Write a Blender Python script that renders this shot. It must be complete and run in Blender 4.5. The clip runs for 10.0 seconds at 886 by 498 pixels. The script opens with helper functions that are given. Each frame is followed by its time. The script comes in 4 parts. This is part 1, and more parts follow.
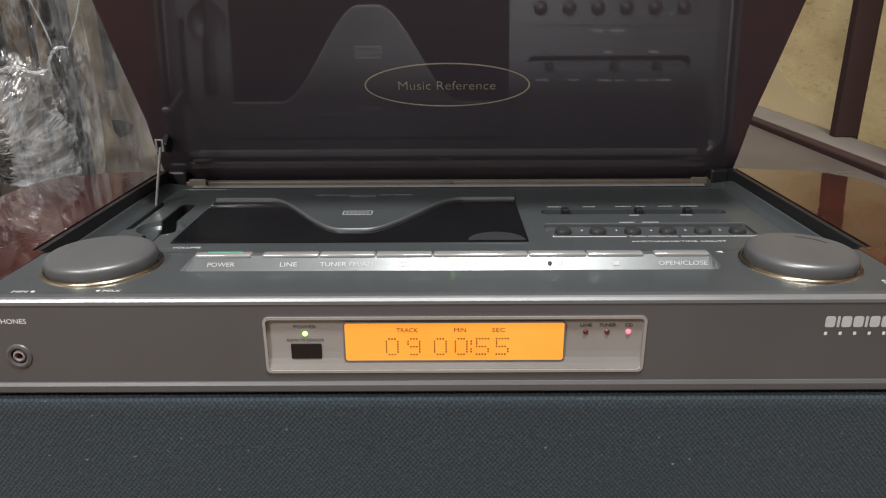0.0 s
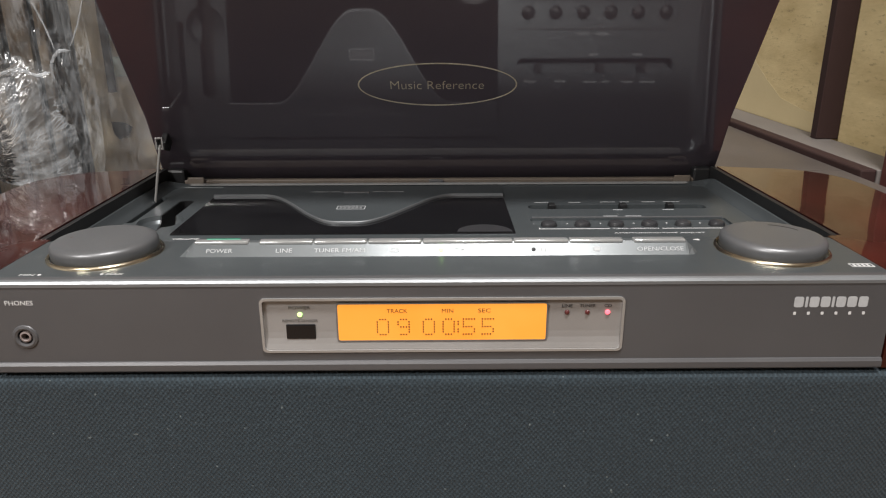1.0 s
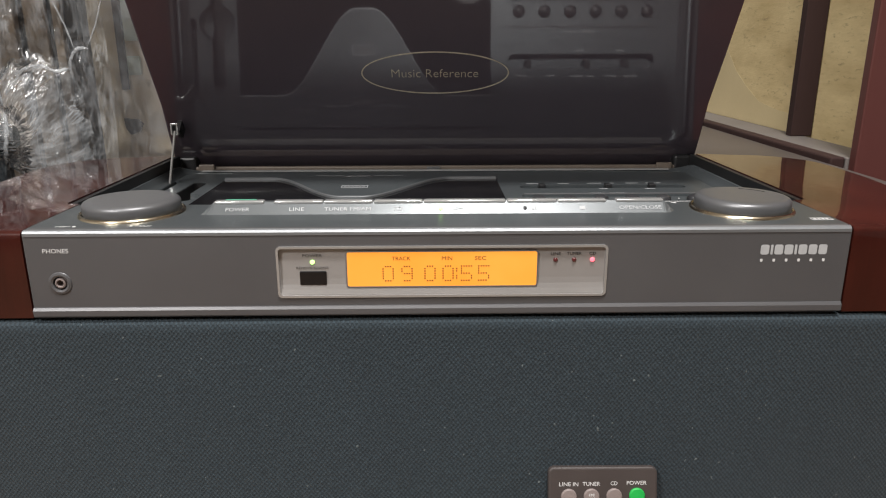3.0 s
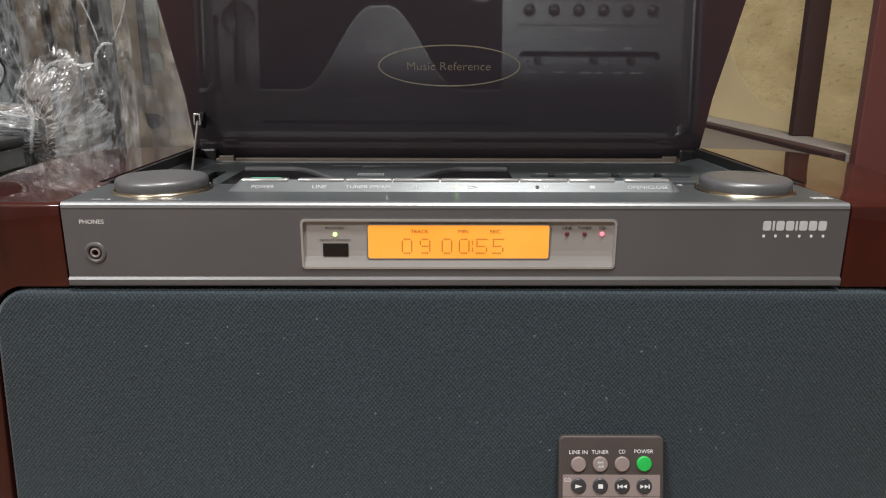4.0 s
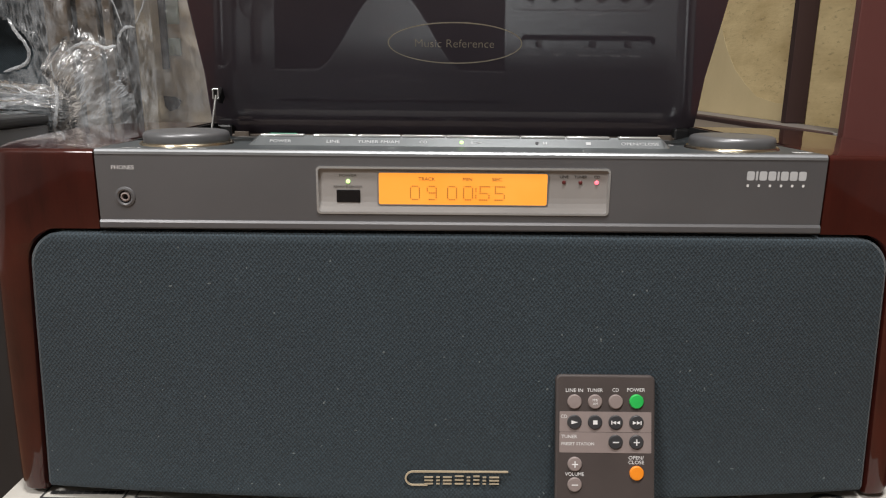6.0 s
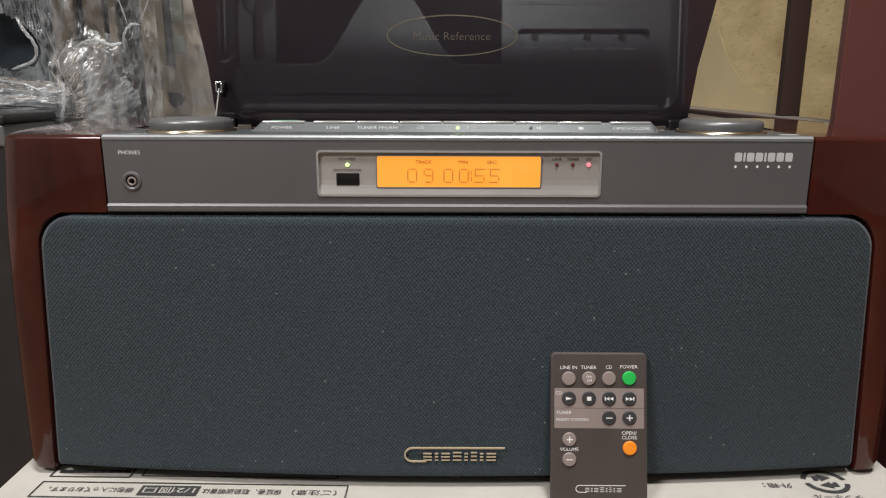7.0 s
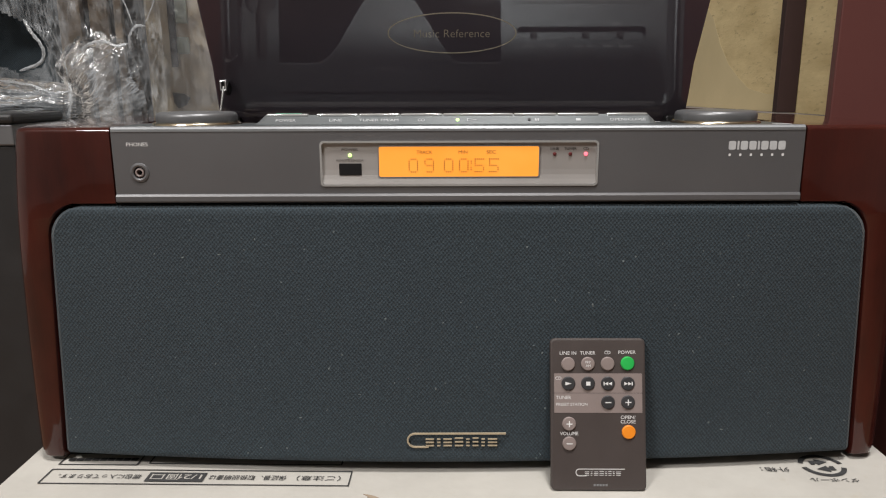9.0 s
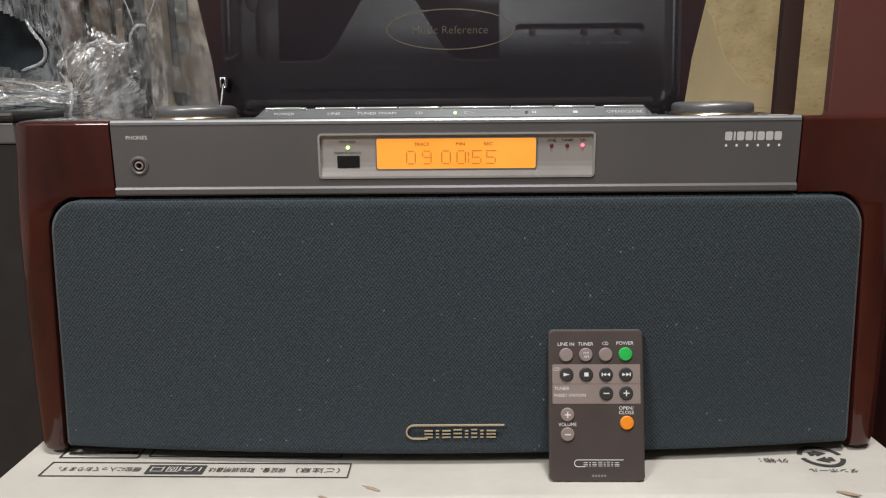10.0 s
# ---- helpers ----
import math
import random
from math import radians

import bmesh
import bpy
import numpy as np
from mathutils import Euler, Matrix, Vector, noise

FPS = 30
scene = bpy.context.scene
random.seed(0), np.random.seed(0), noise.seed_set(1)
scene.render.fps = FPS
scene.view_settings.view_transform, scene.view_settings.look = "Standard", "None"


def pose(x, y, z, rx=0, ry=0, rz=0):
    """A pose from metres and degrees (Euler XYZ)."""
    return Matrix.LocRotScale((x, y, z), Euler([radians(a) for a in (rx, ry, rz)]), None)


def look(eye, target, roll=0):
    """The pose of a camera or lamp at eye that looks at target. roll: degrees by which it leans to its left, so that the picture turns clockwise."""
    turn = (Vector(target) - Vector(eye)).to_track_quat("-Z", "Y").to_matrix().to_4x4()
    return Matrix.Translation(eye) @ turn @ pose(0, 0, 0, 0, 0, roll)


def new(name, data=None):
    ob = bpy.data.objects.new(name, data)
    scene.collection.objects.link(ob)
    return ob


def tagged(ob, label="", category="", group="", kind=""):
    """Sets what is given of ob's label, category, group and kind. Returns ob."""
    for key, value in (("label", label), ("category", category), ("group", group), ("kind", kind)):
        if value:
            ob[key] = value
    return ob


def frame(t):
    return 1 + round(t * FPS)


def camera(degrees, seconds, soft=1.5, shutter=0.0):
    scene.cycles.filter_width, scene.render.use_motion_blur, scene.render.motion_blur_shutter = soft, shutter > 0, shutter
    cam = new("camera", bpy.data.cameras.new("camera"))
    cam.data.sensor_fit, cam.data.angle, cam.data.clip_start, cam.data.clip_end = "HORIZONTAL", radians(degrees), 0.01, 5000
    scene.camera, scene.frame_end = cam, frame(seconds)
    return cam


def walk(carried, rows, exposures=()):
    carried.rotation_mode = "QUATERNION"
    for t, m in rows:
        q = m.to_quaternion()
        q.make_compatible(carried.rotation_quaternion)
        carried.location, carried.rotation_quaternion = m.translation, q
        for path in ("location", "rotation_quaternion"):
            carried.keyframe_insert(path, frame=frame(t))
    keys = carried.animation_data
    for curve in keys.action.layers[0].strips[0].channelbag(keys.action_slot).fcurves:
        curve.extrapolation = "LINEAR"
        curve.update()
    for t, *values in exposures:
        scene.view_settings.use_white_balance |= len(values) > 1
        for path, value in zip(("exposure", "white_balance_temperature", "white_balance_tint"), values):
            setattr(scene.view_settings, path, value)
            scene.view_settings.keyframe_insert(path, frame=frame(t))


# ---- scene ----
cam = camera(64.0, 10.0, soft=1.15)
PATH = [
    (0, (-0.0036, -0.2598, 0.7158), (-0.0056, 1.6257, 0.0490), -0.26),
    (0.5, (-0.0037, -0.2679, 0.7131), (0.0005, 1.6213, 0.0567), -0.25),
    (1, (-0.0005, -0.2776, 0.7096), (0.0102, 1.6191, 0.0751), -0.21),
    (1.5, (-0.0007, -0.2864, 0.7057), (0.0136, 1.6152, 0.0862), -0.19),
    (2, (-0.0031, -0.2964, 0.6997), (0.0171, 1.6103, 0.0965), -0.15),
    (2.5, (-0.0036, -0.3060, 0.6923), (0.0268, 1.6076, 0.1116), -0.20),
    (4, (-0.0111, -0.3381, 0.6707), (0.0118, 1.5937, 0.1531), 0.23),
    (4.5, (-0.0153, -0.3451, 0.6604), (-0.0027, 1.5913, 0.1600), 0.53),
    (5, (-0.0148, -0.3538, 0.6530), (0.0057, 1.5838, 0.1579), 0.73),
    (5.5, (-0.0137, -0.3622, 0.6474), (0.0048, 1.5785, 0.1643), 0.72),
    (7, (-0.0086, -0.3859, 0.6308), (-0.0051, 1.5614, 0.1748), 0.18),
    (7.5, (-0.0069, -0.3867, 0.6295), (-0.0019, 1.5610, 0.1748), 0.07),
    (8, (-0.0064, -0.3896, 0.6279), (-0.0022, 1.5587, 0.1765), -0.11),
    (8.5, (-0.0087, -0.3936, 0.6264), (-0.0082, 1.5559, 0.1796), -0.18),
    (9, (-0.0079, -0.3964, 0.6222), (-0.0105, 1.5555, 0.1865), -0.20),
    (9.5, (-0.0064, -0.3989, 0.6168), (-0.0110, 1.5559, 0.1940), -0.34),
    (10, (-0.0052, -0.3996, 0.6153), (-0.0153, 1.5552, 0.1926), -0.47),
]
walk(cam, [(t, look(eye, target, roll)) for t, eye, target, roll in PATH], exposures=((0.0, 0.06), (2.5, 0.16), (4.5, 0.10), (7.5, 0.03), (10.0, 0.0)))

# ---- light ----
world = bpy.data.worlds.new("room_air")
scene.world = world
world.use_nodes = True
world.node_tree.nodes["Background"].inputs["Color"].default_value = (0.9, 0.92, 1.0, 1)
world.node_tree.nodes["Background"].inputs["Strength"].default_value = 0.05


def ceiling_lamp(x, y, size, watts):
    data = bpy.data.lights.new("ceiling_light", "AREA")
    data.shape, data.size, data.energy = "DISK", size, watts
    data.color = (1.0, 0.975, 0.95)
    ob = new("ceiling_light_lamp", data)
    ob.matrix_world = pose(x, y, 2.31)
    return ob


ceiling_lamp(0.14, -0.50, 0.34, 36)
ceiling_lamp(-1.15, -1.45, 0.60, 56)

# ---- materials ----


def nodes_of(name):
    m = bpy.data.materials.new(name)
    m.use_nodes = True
    nt = m.node_tree
    return m, nt, nt.nodes["Principled BSDF"]


def add(nt, kind, **sets):
    n = nt.nodes.new(kind)
    for k, v in sets.items():
        n.inputs[k].default_value = v
    return n


def coords(nt, scale=(1, 1, 1)):
    tc = nt.nodes.new("ShaderNodeTexCoord")
    mp = nt.nodes.new("ShaderNodeMapping")
    mp.inputs["Scale"].default_value = scale
    nt.links.new(tc.outputs["Object"], mp.inputs["Vector"])
    return mp.outputs["Vector"]


def mix_rgb(nt, fac, a, b):
    n = nt.nodes.new("ShaderNodeMix")
    n.data_type = "RGBA"
    nt.links.new(fac, n.inputs["Factor"])
    n.inputs["A"].default_value = (*a, 1)
    n.inputs["B"].default_value = (*b, 1)
    return n.outputs["Result"]


def ramp(nt, fac, a, b):
    n = nt.nodes.new("ShaderNodeMapRange")
    n.inputs["From Min"].default_value, n.inputs["From Max"].default_value = a, b
    nt.links.new(fac, n.inputs["Value"])
    return n.outputs["Result"]


def noise_tex(nt, vec, scale, detail=4.0, rough=0.55):
    n = add(nt, "ShaderNodeTexNoise", Scale=scale, Detail=detail, Roughness=rough)
    nt.links.new(vec, n.inputs["Vector"])
    return n.outputs["Fac"]


def bump(nt, bsdf, height, strength, distance):
    n = add(nt, "ShaderNodeBump", Strength=strength, Distance=distance)
    nt.links.new(height, n.inputs["Height"])
    nt.links.new(n.outputs["Normal"], bsdf.inputs["Normal"])


def surface(name, a, b, rough=0.5, metal=0.0, coarse=30.0, fine=900.0, grain=0.15, relief=0.05, stretch=(1, 1, 1), coat=0.0, rough_var=0.08, spec=0.5, dust=0.0):
    """Two tones mixed by a coarse and a fine noise, with uneven gloss and fine relief."""
    m, nt, p = nodes_of(name)
    vec = coords(nt, stretch)
    big, small = noise_tex(nt, vec, coarse), noise_tex(nt, vec, fine, 2.0)
    mixed = nt.nodes.new("ShaderNodeMix")
    mixed.inputs["Factor"].default_value = grain
    nt.links.new(ramp(nt, big, 0.3, 0.7), mixed.inputs["A"])
    nt.links.new(ramp(nt, small, 0.25, 0.75), mixed.inputs["B"])
    fac = mixed.outputs["Result"]
    colour = mix_rgb(nt, fac, a, b)
    if dust:
        specks = nt.nodes.new("ShaderNodeMix")
        specks.data_type = "RGBA"
        nt.links.new(ramp(nt, noise_tex(nt, coords(nt), 330.0, 1.0), dust, dust + 0.03), specks.inputs["Factor"])
        nt.links.new(colour, specks.inputs["A"])
        specks.inputs["B"].default_value = (0.42, 0.42, 0.41, 1)
        colour = specks.outputs["Result"]
    nt.links.new(colour, p.inputs["Base Color"])
    rr = nt.nodes.new("ShaderNodeMapRange")
    rr.inputs["To Min"].default_value, rr.inputs["To Max"].default_value = max(rough - rough_var, 0.02), min(rough + rough_var, 1)
    nt.links.new(big, rr.inputs["Value"])
    nt.links.new(rr.outputs["Result"], p.inputs["Roughness"])
    p.inputs["Metallic"].default_value = metal
    p.inputs["Coat Weight"].default_value = coat
    p.inputs["Coat Roughness"].default_value = 0.03
    p.inputs["Specular IOR Level"].default_value = spec
    if relief:
        bump(nt, p, small, relief, 0.0004)
    return m


def glow(name, colour, strength):
    m, nt, p = nodes_of(name)
    p.inputs["Base Color"].default_value = (*[c * 0.5 for c in colour], 1)
    p.inputs["Emission Color"].default_value = (*colour, 1)
    p.inputs["Emission Strength"].default_value = strength
    return m


PANEL = surface("gunmetal_paint", (0.108, 0.107, 0.112), (0.130, 0.129, 0.134), 0.42, 0.35, 12, 2500, 0.35, 0.06)
DECK = surface("deck_paint", (0.082, 0.093, 0.099), (0.10, 0.112, 0.118), 0.36, 0.4, 14, 2500, 0.3, 0.05, dust=0.80)
TRAY = surface("warm_silver_paint", (0.31, 0.295, 0.285), (0.37, 0.355, 0.345), 0.4, 0.25, 20, 2500, 0.3, 0.04)
TEAL = surface("teal_strip", (0.03, 0.26, 0.15), (0.04, 0.31, 0.19), 0.4, 0.0, 60, 2500, 0.3, 0.05)
SOFT_INK = surface("soft_white_ink", (0.42, 0.43, 0.44), (0.5, 0.51, 0.52), 0.6, 0.0, 300, 3000, 0.3, 0.0)
LABEL = surface("pale_green_label", (0.36, 0.44, 0.39), (0.44, 0.52, 0.47), 0.5, 0.0, 30, 900, 0.3, 0.1)
FACING = surface("pale_smooth_tone", (0.64, 0.525, 0.30), (0.72, 0.595, 0.35), 0.75, 0.0, 14, 500, 0.3, 0.1)
CARD = surface("pale_card", (0.46, 0.38, 0.28), (0.58, 0.49, 0.37), 0.8, 0.0, 14, 500, 0.4, 0.3)
LEDGE = surface("pale_silver_paint", (0.125, 0.137, 0.143), (0.155, 0.168, 0.174), 0.30, 0.35, 20, 2500, 0.3, 0.04)
EDGE = surface("polished_edge", (0.25, 0.262, 0.275), (0.30, 0.312, 0.325), 0.42, 0.7, 20, 2500, 0.3, 0.03)
KNOB = surface("knob_paint", (0.145, 0.147, 0.153), (0.178, 0.18, 0.186), 0.39, 0.5, 30, 3000, 0.4, 0.06)
BRASS = surface("brass_trim", (0.62, 0.54, 0.40), (0.72, 0.64, 0.49), 0.24, 1.0, 60, 1500, 0.3, 0.03)
SATIN = surface("satin_key", (0.46, 0.465, 0.46), (0.54, 0.545, 0.54), 0.17, 0.55, 40, 1500, 0.3, 0.03)
BLACKGLASS = surface("black_glass", (0.006, 0.006, 0.007), (0.01, 0.01, 0.011), 0.06, 0.0, 20, 900, 0.2, 0.0, rough_var=0.03, dust=0.80)
SMOKE = surface("lid_gloss", (0.124, 0.106, 0.130), (0.145, 0.124, 0.150), 0.05, 0.0, 9, 900, 0.2, 0.0, rough_var=0.02, spec=0.95)
SMOKE.node_tree.nodes["Principled BSDF"].inputs["IOR"].default_value = 1.7
BLACK = surface("black_plastic", (0.012, 0.012, 0.013), (0.02, 0.02, 0.021), 0.45, 0.0, 30, 1500, 0.3, 0.06)
TRAY_INK = surface("worn_grey_print", (0.10, 0.095, 0.09), (0.13, 0.125, 0.12), 0.5, 0.0, 300, 3000, 0.4, 0.0)
HINGE = surface("hinge_brown", (0.13, 0.105, 0.085), (0.19, 0.155, 0.125), 0.5, 0.0, 60, 900, 0.4, 0.05)
DARKGREY = surface("charcoal_plastic", (0.03, 0.03, 0.033), (0.042, 0.042, 0.045), 0.4, 0.0, 30, 1500, 0.3, 0.06)
WHITE_INK = surface("white_ink", (0.62, 0.62, 0.62), (0.72, 0.72, 0.72), 0.6, 0.0, 300, 3000, 0.3, 0.0)
DIM_INK = surface("dim_ink", (0.17, 0.175, 0.18), (0.22, 0.225, 0.23), 0.6, 0.0, 300, 3000, 0.3, 0.0)
GREY_INK = surface("grey_ink", (0.34, 0.35, 0.36), (0.42, 0.43, 0.44), 0.6, 0.0, 300, 3000, 0.3, 0.0)
BLACK_INK = surface("black_ink", (0.02, 0.02, 0.022), (0.05, 0.05, 0.05), 0.7, 0.0, 300, 3000, 0.4, 0.0)
AMBER_INK = surface("amber_segment", (0.16, 0.05, 0.01), (0.2, 0.06, 0.012), 0.6, 0.0, 300, 3000, 0.4, 0.0)
GOLD_INK = surface("gold_line", (0.50, 0.42, 0.30), (0.6, 0.5, 0.36), 0.4, 0.4, 300, 3000, 0.3, 0.0)
BROWNCARD = surface("umber_plastic", (0.050, 0.040, 0.038), (0.062, 0.050, 0.047), 0.5, 0.0, 40, 2500, 0.4, 0.1)
TAUPE = surface("taupe_plastic", (0.21, 0.17, 0.16), (0.25, 0.205, 0.195), 0.5, 0.0, 40, 2500, 0.4, 0.05)
GREEN = surface("green_rubber", (0.01, 0.36, 0.06), (0.02, 0.44, 0.08), 0.5, 0.0, 60, 2500, 0.3, 0.05)
ORANGE = surface("orange_rubber", (0.75, 0.22, 0.01), (0.85, 0.27, 0.015), 0.5, 0.0, 60, 2500, 0.3, 0.05)
GREYSTRIP = surface("grey_board_face", (0.13, 0.115, 0.107), (0.20, 0.182, 0.17), 0.55, 0.0, 9, 500, 0.3, 0.1)
PALESTRIP = surface("pale_board_face", (0.066, 0.055, 0.050), (0.115, 0.098, 0.09), 0.45, 0.0, 9, 500, 0.3, 0.1)
MAROON = surface("maroon_stain", (0.092, 0.030, 0.027), (0.105, 0.035, 0.030), 0.42, 0.0, 7, 300, 0.25, 0.1, (1, 1, 0.15))
# umber brown, dark enough to hold the divider's shade in its colour
UMBER = surface("umber_and_shaded_stain", (0.032, 0.017, 0.016), (0.044, 0.023, 0.021), 0.7, 0.0, 7, 300, 0.25, 0.1, (1, 1, 0.15), spec=0.25)
PLASTER = surface("room_plaster", (0.50, 0.49, 0.47), (0.60, 0.585, 0.56), 0.9, 0.0, 3, 120, 0.3, 0.2)
CEIL = surface("ceiling_paint", (0.74, 0.73, 0.7), (0.8, 0.79, 0.77), 0.9, 0.0, 3, 120, 0.3, 0.1)
FLOORWOOD = surface("floor_wood", (0.16, 0.10, 0.06), (0.24, 0.15, 0.09), 0.5, 0.0, 4, 90, 0.4, 0.1, (1, 8, 1))
KRAFT = surface("kraft_board", (0.25, 0.19, 0.135), (0.33, 0.26, 0.19), 0.85, 0.0, 14, 500, 0.4, 0.3)
GREENLED = glow("green_led", (0.55, 1.0, 0.25), 2.2)
REDLED = glow("red_led", (1.0, 0.12, 0.16), 2.5)
DIMLED = surface("unlit_led", (0.10, 0.02, 0.02), (0.13, 0.03, 0.03), 0.3, 0.0, 300, 3000, 0.3, 0.0)
LAMPFACE = glow("lamp_diffuser", (1.0, 0.97, 0.93), 4.0)


def lacquer():
    """Deep red mahogany under a thick clear lacquer."""
    m, nt, p = nodes_of("mahogany_lacquer")
    vec = coords(nt, (5.0, 5.0, 1.1))
    warp = noise_tex(nt, vec, 7.0, 5.0, 0.6)
    vec2 = coords(nt, (1, 1, 1))
    blotch = noise_tex(nt, vec2, 16.0, 3.0)
    fine = noise_tex(nt, coords(nt, (140, 140, 9)), 6.0, 3.0)
    m1 = nt.nodes.new("ShaderNodeMix")
    m1.inputs["Factor"].default_value = 0.45
    nt.links.new(ramp(nt, warp, 0.3, 0.7), m1.inputs["A"])
    nt.links.new(ramp(nt, blotch, 0.3, 0.72), m1.inputs["B"])
    m2 = nt.nodes.new("ShaderNodeMix")
    m2.inputs["Factor"].default_value = 0.10
    nt.links.new(m1.outputs["Result"], m2.inputs["A"])
    nt.links.new(ramp(nt, fine, 0.3, 0.7), m2.inputs["B"])
    nt.links.new(mix_rgb(nt, m2.outputs["Result"], (0.010, 0.0020, 0.0017), (0.068, 0.0115, 0.0072)), p.inputs["Base Color"])
    p.inputs["Roughness"].default_value = 0.4
    p.inputs["Specular IOR Level"].default_value = 0.1
    p.inputs["Coat Weight"].default_value = 1.0
    p.inputs["Coat Roughness"].default_value = 0.035
    p.inputs["Coat IOR"].default_value = 1.5
    wave_bump = add(nt, "ShaderNodeBump", Strength=0.10, Distance=0.0012)
    nt.links.new(noise_tex(nt, coords(nt, (1, 1, 0.12)), 70.0, 2.0), wave_bump.inputs["Height"])
    nt.links.new(wave_bump.outputs["Normal"], p.inputs["Coat Normal"])
    return m


def weave():
    """Coarse speaker cloth: staggered knots with dark holes between them."""
    m, nt, p = nodes_of("speaker_cloth")
    tc = nt.nodes.new("ShaderNodeTexCoord")
    sep = nt.nodes.new("ShaderNodeSeparateXYZ")
    nt.links.new(tc.outputs["Object"], sep.inputs["Vector"])

    def math_node(op, a, b=None):
        n = nt.nodes.new("ShaderNodeMath")
        n.operation = op
        for i, v in enumerate((a, b)):
            if v is None:
                continue
            if isinstance(v, (int, float)):
                n.inputs[i].default_value = v
            else:
                nt.links.new(v, n.inputs[i])
        return n.outputs[0]

    wob = noise_tex(nt, tc.outputs["Object"], 130.0, 2.0)
    wob = math_node("MULTIPLY", math_node("SUBTRACT", wob, 0.5), 1.6)
    x = math_node("ADD", math_node("MULTIPLY", sep.outputs["X"], 2 * math.pi / 0.0022), wob)
    z = math_node("ADD", math_node("MULTIPLY", sep.outputs["Z"], 2 * math.pi / 0.0026), wob)
    knots = math_node("MULTIPLY", math_node("SINE", x), math_node("SINE", z))
    thread = noise_tex(nt, tc.outputs["Object"], 620.0, 2.0, 0.7)
    uneven = math_node("ADD", knots, math_node("MULTIPLY", math_node("SUBTRACT", thread, 0.5), 3.8))
    fac = ramp(nt, uneven, -0.55, 1.0)
    big = noise_tex(nt, tc.outputs["Object"], 22.0, 4.0)
    tone = nt.nodes.new("ShaderNodeMix")
    tone.data_type = "RGBA"
    nt.links.new(ramp(nt, big, 0.3, 0.7), tone.inputs["Factor"])
    tone.inputs["A"].default_value = (0.0235, 0.0385, 0.0500, 1)
    tone.inputs["B"].default_value = (0.0295, 0.0470, 0.0600, 1)
    hole = nt.nodes.new("ShaderNodeMix")
    hole.data_type = "RGBA"
    nt.links.new(fac, hole.inputs["Factor"])
    hole.inputs["A"].default_value = (0.0130, 0.0212, 0.0275, 1)
    nt.links.new(tone.outputs["Result"], hole.inputs["B"])
    # pale lint caught in the cloth
    lint = ramp(nt, noise_tex(nt, tc.outputs["Object"], 420.0, 0.0), 0.84, 0.87)
    specks = nt.nodes.new("ShaderNodeMix")
    specks.data_type = "RGBA"
    nt.links.new(lint, specks.inputs["Factor"])
    nt.links.new(hole.outputs["Result"], specks.inputs["A"])
    specks.inputs["B"].default_value = (0.105, 0.125, 0.13, 1)
    nt.links.new(specks.outputs["Result"], p.inputs["Base Color"])
    p.inputs["Roughness"].default_value = 0.85
    p.inputs["Sheen Weight"].default_value = 0.1
    bump(nt, p, uneven, 0.28, 0.0006)
    return m


def chipboard():
    """Raw cream particle board with pores and dark flecks."""
    m, nt, p = nodes_of("particle_board")
    vec = coords(nt, (1, 0.28, 1))
    big = noise_tex(nt, vec, 34.0, 5.0, 0.65)
    small = noise_tex(nt, vec, 260.0, 3.0, 0.7)
    base = mix_rgb(nt, ramp(nt, big, 0.3, 0.7), (0.54, 0.41, 0.20), (0.80, 0.65, 0.36))
    fl = nt.nodes.new("ShaderNodeMix")
    fl.data_type = "RGBA"
    nt.links.new(ramp(nt, small, 0.58, 0.78), fl.inputs["Factor"])
    nt.links.new(base, fl.inputs["A"])
    fl.inputs["B"].default_value = (0.34, 0.25, 0.13, 1)
    nt.links.new(fl.outputs["Result"], p.inputs["Base Color"])
    p.inputs["Roughness"].default_value = 0.9
    bump(nt, p, small, 0.35, 0.0008)
    return m


def carton_paper():
    m, nt, p = nodes_of("carton_paper")
    vec = coords(nt, (1, 1, 1))
    big = noise_tex(nt, vec, 12.0, 5.0, 0.65)
    dirt = noise_tex(nt, vec, 70.0, 4.0, 0.7)
    base = nt.nodes.new("ShaderNodeMix")
    base.data_type = "RGBA"
    nt.links.new(ramp(nt, dirt, 0.60, 0.85), base.inputs["Factor"])
    nt.links.new(mix_rgb(nt, ramp(nt, big, 0.3, 0.7), (0.41, 0.39, 0.355), (0.50, 0.48, 0.44)), base.inputs["A"])
    base.inputs["B"].default_value = (0.42, 0.38, 0.32, 1)
    nt.links.new(base.outputs["Result"], p.inputs["Base Color"])
    p.inputs["Roughness"].default_value = 0.6
    bump(nt, p, big, 0.3, 0.004)
    return m


